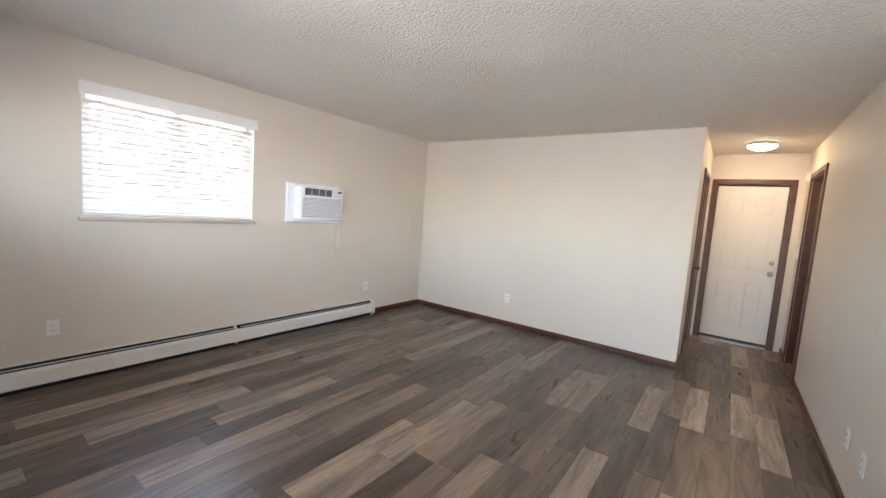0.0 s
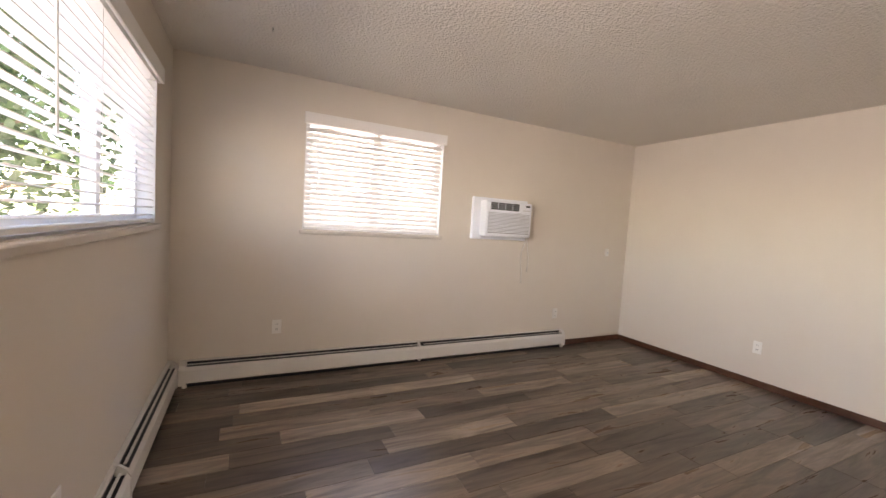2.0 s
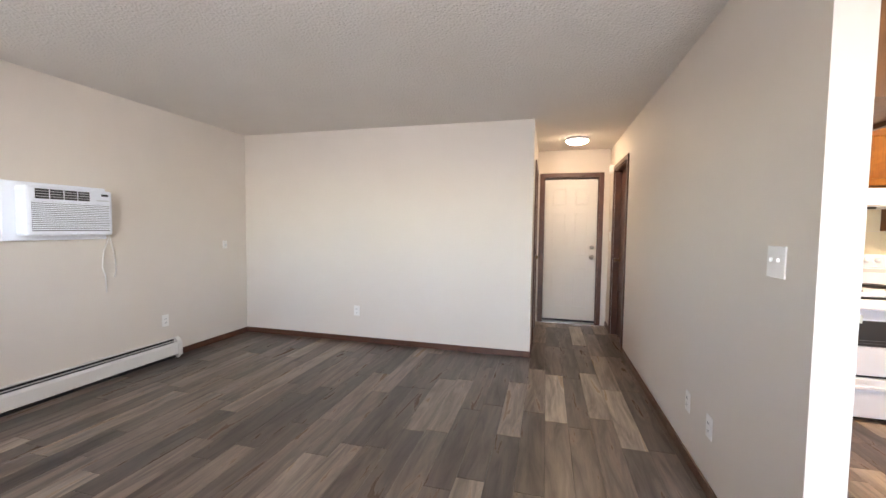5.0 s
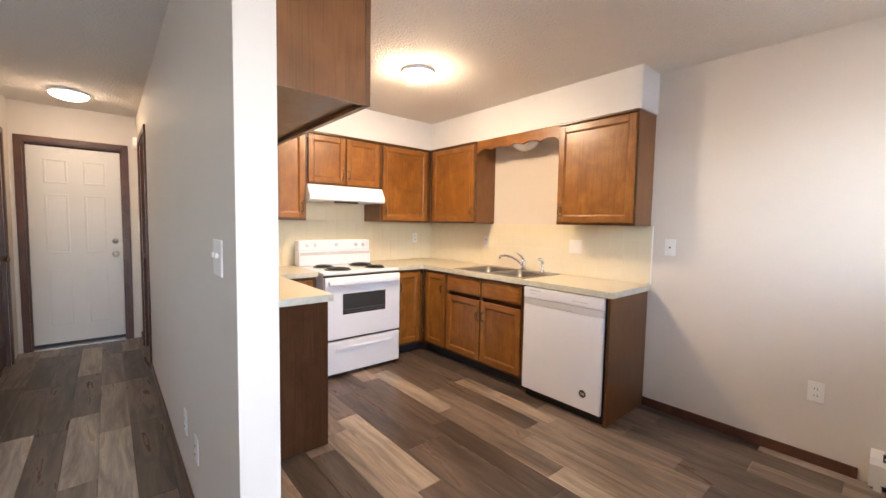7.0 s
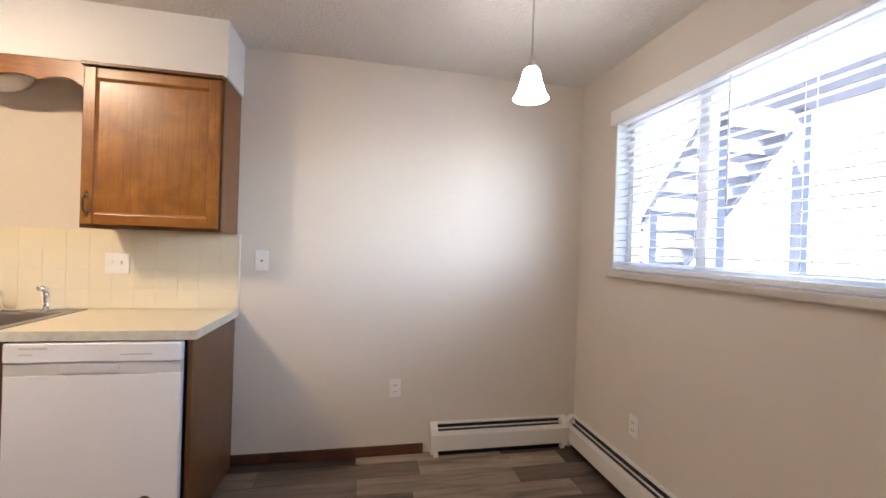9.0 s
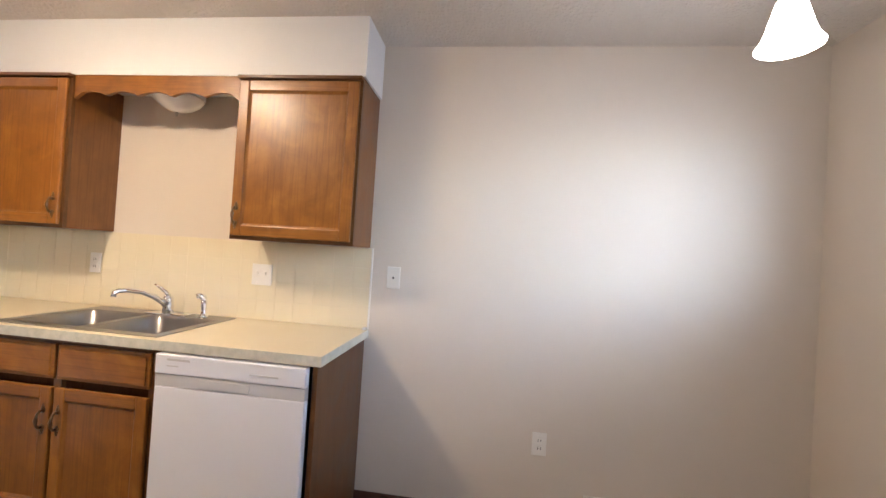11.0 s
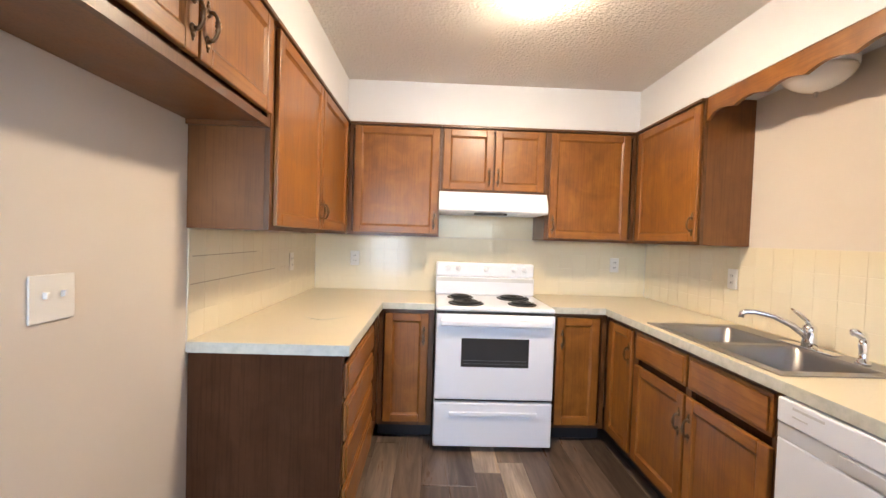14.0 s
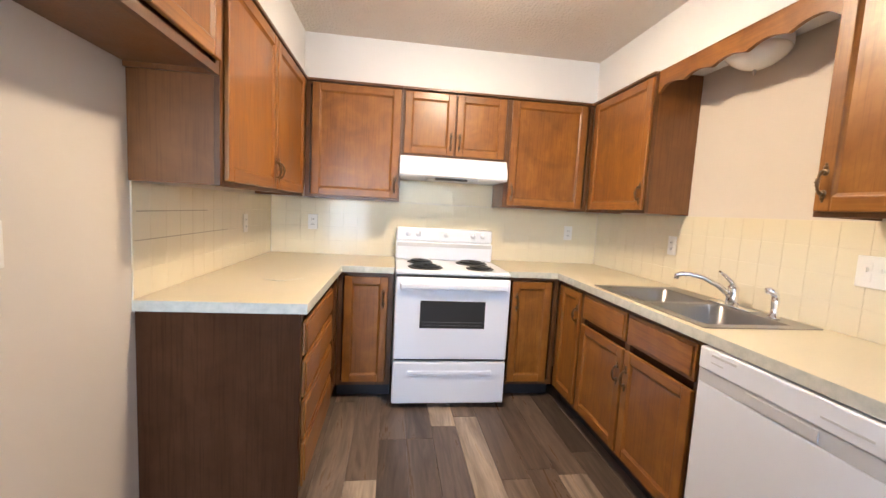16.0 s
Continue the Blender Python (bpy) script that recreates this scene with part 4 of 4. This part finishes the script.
# ---------------- range ----------------
st = thing("electric_range", pose(1.834, YK - 0.01, 0), "white freestanding electric coil range", "range")
SW, SD = 0.756, 0.672
part("body", boxes((0.004, SW - 0.004, -SD, -0.02, 0.03, 0.885)), M_WHITE, st)
part("foot_kick", boxes((0.03, SW - 0.03, -SD + 0.04, -0.05, 0.0, 0.0295)), M_DARK, st)
part("cooktop", boxes((0, SW, -SD - 0.012, -0.08, 0.887, 0.915, 0.008)), M_WHITE, st, "white enamel cooktop")
bm = boxes((0, SW, -0.145, -0.022, 0.9155, 1.055, 0.012))
box(bm, 0, SW, -0.125, -0.022, 1.0555, 1.16, 0.014)
part("backguard", bm, M_WHITE, st, "white control backguard")
part("backguard_band", boxes((0.01, SW - 0.01, -0.1475, -0.1455, 1.018, 1.046, 0.0008)), M_GREYBAND, st, "pale grey band along the backguard")
for kx in (0.09, 0.17, 0.385, 0.60, 0.68):
    bm = bmesh.new()
    tube(bm, [(kx, -0.1255, 1.115), (kx, -0.137, 1.115), (kx, -0.152, 1.115)], [0.022, 0.02, 0.016], 16)
    box(bm, kx - 0.003, kx + 0.003, -0.158, -0.15, 1.097, 1.133)
    part("control_knob", bm, M_WHITE, st, "white control knob", True)
for bx, by, r in ((0.18, -0.28, 0.075), (0.20, -0.54, 0.098), (0.565, -0.28, 0.098), (0.575, -0.54, 0.075)):
    bm = bmesh.new()
    lathe(bm, [(r + 0.018, 0.9155), (r + 0.02, 0.92), (r + 0.008, 0.921), (r, 0.917), (0.02, 0.9165)], (bx, by, 0), 32)
    pan = part("drip_pan", bm, M_DARK, st, "black drip pan", True)
    bm = bmesh.new()
    n = 120
    tube(bm, [(bx + (0.018 + (r - 0.02) * i / n) * math.cos(i / n * 8 * math.pi), by + (0.018 + (r - 0.02) * i / n) * math.sin(i / n * 8 * math.pi), 0.928) for i in range(n + 1)], 0.0065, 6)
    part("coil", bm, M_DARK, pan, "black heating coil", True)
part("oven_door", boxes((0.004, SW - 0.004, -SD - 0.036, -SD - 0.001, 0.335, 0.872, 0.01)), M_WHITE, st, "white oven door")
part("oven_window", boxes((0.165, 0.59, -SD - 0.0385, -SD - 0.0363, 0.545, 0.725, 0.001)), M_OVENGLASS, st, "dark oven window")
part("oven_rack", boxes((0.18, 0.575, -SD - 0.0395, -SD - 0.0388, 0.585, 0.587), (0.18, 0.575, -SD - 0.0395, -SD - 0.0388, 0.565, 0.5665)), M_STAIN, st)
bm = bmesh.new()
box(bm, 0.03, SW - 0.03, -SD - 0.07, -SD - 0.037, 0.80, 0.845, 0.012)
part("oven_handle", bm, M_WHITE, st, "wide white oven handle")
part("gap", boxes((0.01, SW - 0.01, -SD - 0.006, -SD - 0.001, 0.318, 0.3345)), M_DARK, st, "dark seam")
part("gap", boxes((0.006, SW - 0.006, -SD - 0.02, -SD - 0.001, 0.8725, 0.886)), M_DARK, st, "dark seam")
part("storage_drawer", boxes((0.004, SW - 0.004, -SD - 0.034, -SD - 0.001, 0.035, 0.317, 0.01)), M_WHITE, st, "white storage drawer")
part("drawer_grip", boxes((0.10, SW - 0.10, -SD - 0.046, -SD - 0.0345, 0.235, 0.262, 0.005)), M_WHITE, st)

# ---------------- range hood ----------------
hood = thing("range_hood", pose(1.836, YK, 1.53), "white under-cabinet range hood", "range hood")
bm = bmesh.new()
prof = [(-0.001, 0.0), (-0.40, 0.0), (-0.415, 0.012), (-0.415, 0.05), (-0.36, 0.143), (-0.001, 0.143)]
r0 = [bm.verts.new((0, y, z)) for y, z in prof]
r1 = [bm.verts.new((0.764, y, z)) for y, z in prof]
for i in range(len(prof)):
    j = (i + 1) % len(prof)
    bm.faces.new((r0[i], r0[j], r1[j], r1[i]))
bm.faces.new(r0)
bm.faces.new(r1[::-1])
part("shell", bm, M_WHITE, hood)
part("filter", boxes((0.2, 0.56, -0.36, -0.08, -0.008, -0.0005)), M_GREYBAND, hood, "grey grease filter")
part("lamp_cover", boxes((0.25, 0.48, -0.395, -0.365, -0.016, -0.0005, 0.003)), M_DARK, hood)
for i in range(8):
    x = 0.27 + i * 0.029
    bm = boxes((x, x + 0.022, -0.3755, -0.368, 0.119, 0.124), (x, x + 0.022, -0.3835, -0.376, 0.105, 0.11))
    part("vent_slot", bm, M_GREYBAND, hood)

# ---------------- dishwasher ----------------
dwz = thing("dishwasher", pose(XE, 2.765, 0, 0, 0, -90), "white built-in dishwasher with a grey handle band", "dishwasher")
DW = 0.655
fd = XE - 2.945
part("tub", boxes((0.012, DW - 0.012, -fd + 0.035, -0.02, 0.10, 0.868)), M_DARK, dwz)
part("door", boxes((0.004, DW - 0.004, -fd, -fd + 0.034, 0.068, 0.735, 0.006)), M_WHITE, dwz, "white dishwasher door")
part("handle_band", boxes((0.006, DW - 0.006, -fd + 0.001, -fd + 0.034, 0.7355, 0.785)), M_GREYBAND, dwz, "grey recessed handle band")
part("pocket_handle", boxes((0.20, 0.42, -fd - 0.004, -fd + 0.0005, 0.742, 0.778, 0.002)), M_GREYBAND, dwz)
part("control_panel", boxes((0.004, DW - 0.004, -fd - 0.004, -fd + 0.034, 0.7855, 0.866, 0.006)), M_WHITE, dwz, "white control panel")
part("label_bar", boxes((0.06, 0.16, -fd - 0.0055, -fd - 0.0045, 0.842, 0.850)), M_GREYBAND, dwz)
part("label_bar", boxes((0.06, 0.11, -fd - 0.0055, -fd - 0.0045, 0.818, 0.823)), M_GREYBAND, dwz)
part("key_mark", boxes((0.42, 0.54, -fd - 0.0055, -fd - 0.0045, 0.815, 0.821)), M_GREYBAND, dwz)
part("kick_plate", boxes((0.01, DW - 0.01, -fd + 0.05, -fd + 0.08, 0.0, 0.060)), M_DARK, dwz)
bm = bmesh.new()
tube(bm, [(0.525, -fd - 0.0005, 0.185), (0.525, -fd - 0.0025, 0.185)], 0.026, 24)
bd = part("badge", bm, M_SLOT, dwz, "round dark badge")
part("badge_bar", boxes((0.508, 0.542, -fd - 0.0035, -fd - 0.0027, 0.188, 0.192), (0.508, 0.542, -fd - 0.0035, -fd - 0.0027, 0.178, 0.182)), M_GREYBAND, bd)

# outlets on the tile
outlet(pose(1.187, YK - 0.009, 1.163), "ivory outlet on the tiled wall", M_PLATE)
outlet(pose(3.272, YK - 0.009, 1.169), "white outlet on the tiled wall by the corner", M_PLATE)
outlet(pose(XP1 + 0.009, 4.113, 1.157, 0, 0, 90), "ivory outlet on the side tile", M_PLATE_DIM)
outlet(pose(XE - 0.009, 3.72, 1.163, 0, 0, -90), "ivory outlet on the tile behind the sink", M_PLATE)
combo = switch(pose(XE - 0.009, 2.68, 1.165, 0, 0, -90), "wide white switch and outlet plate over the counter", 2)
for dz in (-0.02, 0.02):
    part("socket", boxes((-0.039, -0.007, -0.0095, -0.0075, dz - 0.014, dz + 0.014, 0.001)), M_PLATE, combo)

# caulk lump at the worktop's end
cap = thing("trim_cap", pose(XE - 0.02, 2.075, CZ1), "small grey trim cap at the worktop's end", "trim cap")
part("cap", boxes((-0.016, 0.016, -0.01, 0.012, 0.0005, 0.012, 0.004)), M_GREYBAND, cap)

# small hook in the living room ceiling
hook = thing("ceiling_hook", pose(-2.94, 0.506, H), "small dark hook screwed into the ceiling", "hook")
bm = bmesh.new()
tube(bm, [(0, 0, -0.0005), (0, 0, -0.018), (0.007, 0, -0.026), (0.013, 0, -0.018)], 0.004, 8)
part("screw", bm, M_NICKEL, hook, "", True)

# a crescent scratch worn into the laminate
bm = bmesh.new()
tube(bm, [(1.14 + 0.055 * i, 3.58 - 0.10 * math.sin(i / 4 * math.pi), CZ1 + 0.0004) for i in range(5)], [0.0006, 0.002, 0.0032, 0.002, 0.0006], 6)
part("scratch", bm, M_LAM_EDGE, wt, "grey scratch in the laminate")

# ---------------- outdoors ----------------
solid("ground", boxes((-60, 60, -60, 60, -0.42, -0.21)), M_GROUND, "pale sunlit concrete ground", "ground")
roof = solid("roof", boxes((XW - 0.25, XE + 0.25, YS - 0.25, YH + 0.25, H + 0.16, H + 0.3)), M_ROOF, "dark flat roof with overhanging eaves", "roof")


def tree(x, y, h, r, seed, label):
    rnd = random.Random(seed)
    t = thing("tree", pose(x, y, -0.21), label, "tree", "trees outside")
    bm = bmesh.new()
    tube(bm, [(0, 0, 0), (0.05, 0.02, h * 0.25), (-0.04, 0.05, h * 0.5), (0.03, 0.0, h * 0.8)], [0.16, 0.13, 0.1, 0.04], 10)
    for i in range(9):
        a = i * 2.4
        z = h * (0.25 + 0.06 * i)
        L = r * (0.8 - 0.04 * i)
        tube(bm, [(0, 0, z), (L * 0.4 * math.cos(a), L * 0.4 * math.sin(a), z + 0.25), (L * math.cos(a), L * math.sin(a), z + 0.35)], [0.05, 0.03, 0.012], 6)
    part("trunk", bm, M_BARK, t)
    verts, faces = [], []
    clumps = [(Vector((rnd.gauss(0, r * 0.5), rnd.gauss(0, r * 0.5), h * rnd.uniform(0.22, 1.0))), rnd.uniform(0.3, 0.65)) for _ in range(46)]
    for c, cr in clumps:
        for _ in range(95):
            p = c + Vector((rnd.gauss(0, cr), rnd.gauss(0, cr), rnd.gauss(0, cr * 0.7)))
            d = Vector((rnd.uniform(-1, 1), rnd.uniform(-1, 1), rnd.uniform(-0.6, 0.6))).normalized()
            e = d.orthogonal().normalized()
            s = rnd.uniform(0.06, 0.13)
            k = len(verts)
            verts += [p - d * s, p + e * s * 0.5, p + d * s, p - e * s * 0.5]
            faces.append((k, k + 1, k + 2, k + 3))
    me = bpy.data.meshes.new("crown")
    me.from_pydata(verts, [], faces)
    me.materials.append(M_LEAF)
    cr = new("crown", me)
    cr.parent = t


tree(-6.6, -2.6, 4.6, 1.7, 3, "leafy green tree outside the wide window")
tree(-9.5, -4.2, 5.5, 2.0, 5, "taller leafy green tree across the yard")
tree(-10.5, 0.9, 4.8, 0.8, 8, "slim green tree outside the side window")

nb = thing("neighbour_building", pose(-11.0, 2.0, -0.21), "red brick neighbouring building across the yard", "building")
part("wall", boxes((-4, 0, 0.4, 14, 0, 5.2)), M_BRICK, nb)
part("roof", boxes((-4.3, 0.3, 0.1, 14.3, 5.2, 5.4)), M_ROOF, nb)
for wy in (1.4, 4.6, 7.8):
    for wz in (1.0, 3.4):
        wn_ = part("window", boxes((0.002, 0.05, wy, wy + 1.3, wz, wz + 1.1, 0.01)), M_VINYL, nb)
        part("pane", boxes((0.0505, 0.054, wy + 0.07, wy + 1.23, wz + 0.07, wz + 1.03)), M_OVENGLASS, wn_)

stair = thing("outside_stair", pose(1.25, 0, -0.21), "grey weathered outdoor staircase with open treads", "staircase")
for y in (-1.9, -3.0):
    bm = bmesh.new()
    pts = [(5.9, 0.15), (5.6, 0.15), (3.1, 2.95), (3.1, 3.25), (3.35, 3.25), (5.9, 0.45)]
    f0 = [bm.verts.new((x, y, z)) for x, z in pts]
    f1 = [bm.verts.new((x, y - 0.07, z)) for x, z in pts]
    bm.faces.new(f0)
    bm.faces.new(f1[::-1])
    for i in range(len(pts)):
        j = (i + 1) % len(pts)
        bm.faces.new((f0[i], f0[j], f1[j], f1[i]))
    part("stringer", bm, M_STAIN, stair)
for i in range(13):
    part("tread", boxes((5.45 - i * 0.185, 5.72 - i * 0.185, -2.999, -1.971, 0.36 + i * 0.207, 0.40 + i * 0.207)), M_STAIN, stair)
part("landing", boxes((0.9, 3.1, -3.07, -1.9, 3.05, 3.2)), M_STAIN, stair)
part("landing_beam", boxes((0.9, 3.1, -1.9, -1.82, 2.85, 3.1)), M_STAIN, stair)
for x, y in ((1.0, -1.95), (3.0, -1.95), (1.0, -2.95), (3.0, -2.95), (3.9, -1.95)):
    part("post", boxes((x, x + 0.1, y - 0.1, y, 0, 3.05 if x < 3.5 else 2.05)), M_STAIN, stair)
# ---------------- wall tiles ----------------
TS, TG = 0.1083, 0.0016


def tile_field(name, m, w, label, x0=0.0, h=UZ - CZ1 - 0.004):
    """Backing in local coordinates with tiles proud of it; x along the wall, front towards -y."""
    t = tagged(new(name, finish(name, boxes((x0, w, -0.005, -0.001, 0.001, h)), M_GROUT)), label, "tile wall", "", "structure")
    t.matrix_basis = m
    cache = {}
    z = 0.001
    while z < h - 0.01:
        hh = min(TS, h - z)
        x = x0
        while x < w - 0.01:
            wd = min(TS, w - x)
            key = (round(wd, 3), round(hh, 3))
            if key not in cache:
                bm = bmesh.new()
                g, c = TG / 2, 0.0008
                a = [(g, g), (wd - g, g), (wd - g, hh - g), (g, hh - g)]
                b = [(g + c, g + c), (wd - g - c, g + c), (wd - g - c, hh - g - c), (g + c, hh - g - c)]
                va = [bm.verts.new((p[0], -0.0045, p[1])) for p in a]
                vm = [bm.verts.new((p[0], -0.0058, p[1])) for p in a]
                vb = [bm.verts.new((p[0], -0.0066, p[1])) for p in b]
                for i in range(4):
                    j = (i + 1) % 4
                    bm.faces.new((va[i], va[j], vm[j], vm[i]))
                    bm.faces.new((vm[i], vm[j], vb[j], vb[i]))
                bm.faces.new(vb)
                cache[key] = finish("tile", bm, M_TILE)
            ob = new("tile", cache[key])
            ob.parent = t
            ob.location = (x, 0, z)
            x += TS
        z += TS
    return t


tile_field("backsplash_north", pose(XP1 + 0.009, YK, CZ1), XE - XP1 - 0.018, "glazed cream square tile backsplash behind the range")
tile_field("backsplash_hood", pose(1.84, YK, UZ), 0.76, "glazed cream tiles under the range hood", 0.0, 0.178)
tile_field("backsplash_east", pose(XE, YK - 0.009, CZ1, 0, 0, -90), YK - 0.009 - 2.068, "glazed cream square tile backsplash behind the sink")
west_tiles = tile_field("backsplash_west", pose(XP1, 3.037, CZ1, 0, 0, 90), YK - 0.009 - 3.037, "glazed cream square tile backsplash over the drawer base")

# pale edge trim where the sink wall's tiles end, and two joints that have opened
solid("tile_trim", boxes((XE - 0.011, XE - 0.001, 2.058, 2.0665, CZ1 + 0.001, UZ - 0.002, 0.002)), M_PLATE, "pale tile edge trim beside the dining wall", "trim")
for row, ya, yb in ((2, 3.05, 3.86), (3, 3.06, 3.62)):
    part("opened_joint", boxes((ya - 3.037, yb - 3.037, -0.0072, -0.0067, row * TS - 0.0012, row * TS + 0.0022)), M_CRACK, west_tiles, "dark opened tile joint")

# ---------------- floor planks ----------------
PW, PL = 0.152, 0.914
plank_meshes = {}
rnd = random.Random(11)
nx = int((XE - XW) / PW) + 1
for i in range(nx):
    x0 = XW + i * PW
    w = min(PW, XE - x0)
    yend = YN if (x0 + w < XH - 0.01 or x0 > XP1) else YH
    y = YS - rnd.uniform(0.05, 0.86)
    while y < yend:
        ya, yb = max(y, YS), min(y + PL, yend)
        if yb - ya > 0.02 and w > 0.02:
            key = (round(w, 3), round(yb - ya, 3))
            if key not in plank_meshes:
                bm = bmesh.new()
                L = yb - ya
                g, c = 0.0006, 0.0018
                lo = [bm.verts.new(p) for p in ((g, g, -0.005), (w - g, g, -0.005), (w - g, L - g, -0.005), (g, L - g, -0.005))]
                mi = [bm.verts.new(p) for p in ((g, g, -0.001), (w - g, g, -0.001), (w - g, L - g, -0.001), (g, L - g, -0.001))]
                hi = [bm.verts.new(p) for p in ((g + c, g + c, 0), (w - g - c, g + c, 0), (w - g - c, L - g - c, 0), (g + c, L - g - c, 0))]
                for p, q in ((lo, mi), (mi, hi)):
                    for k in range(4):
                        bm.faces.new((p[k], p[(k + 1) % 4], q[(k + 1) % 4], q[k]))
                bm.faces.new(hi)
                plank_meshes[key] = finish("plank", bm, M_PLANK)
            ob = new("plank", plank_meshes[key])
            ob.parent = floor_ob
            ob.location = (x0, ya, 0)
        y += PL
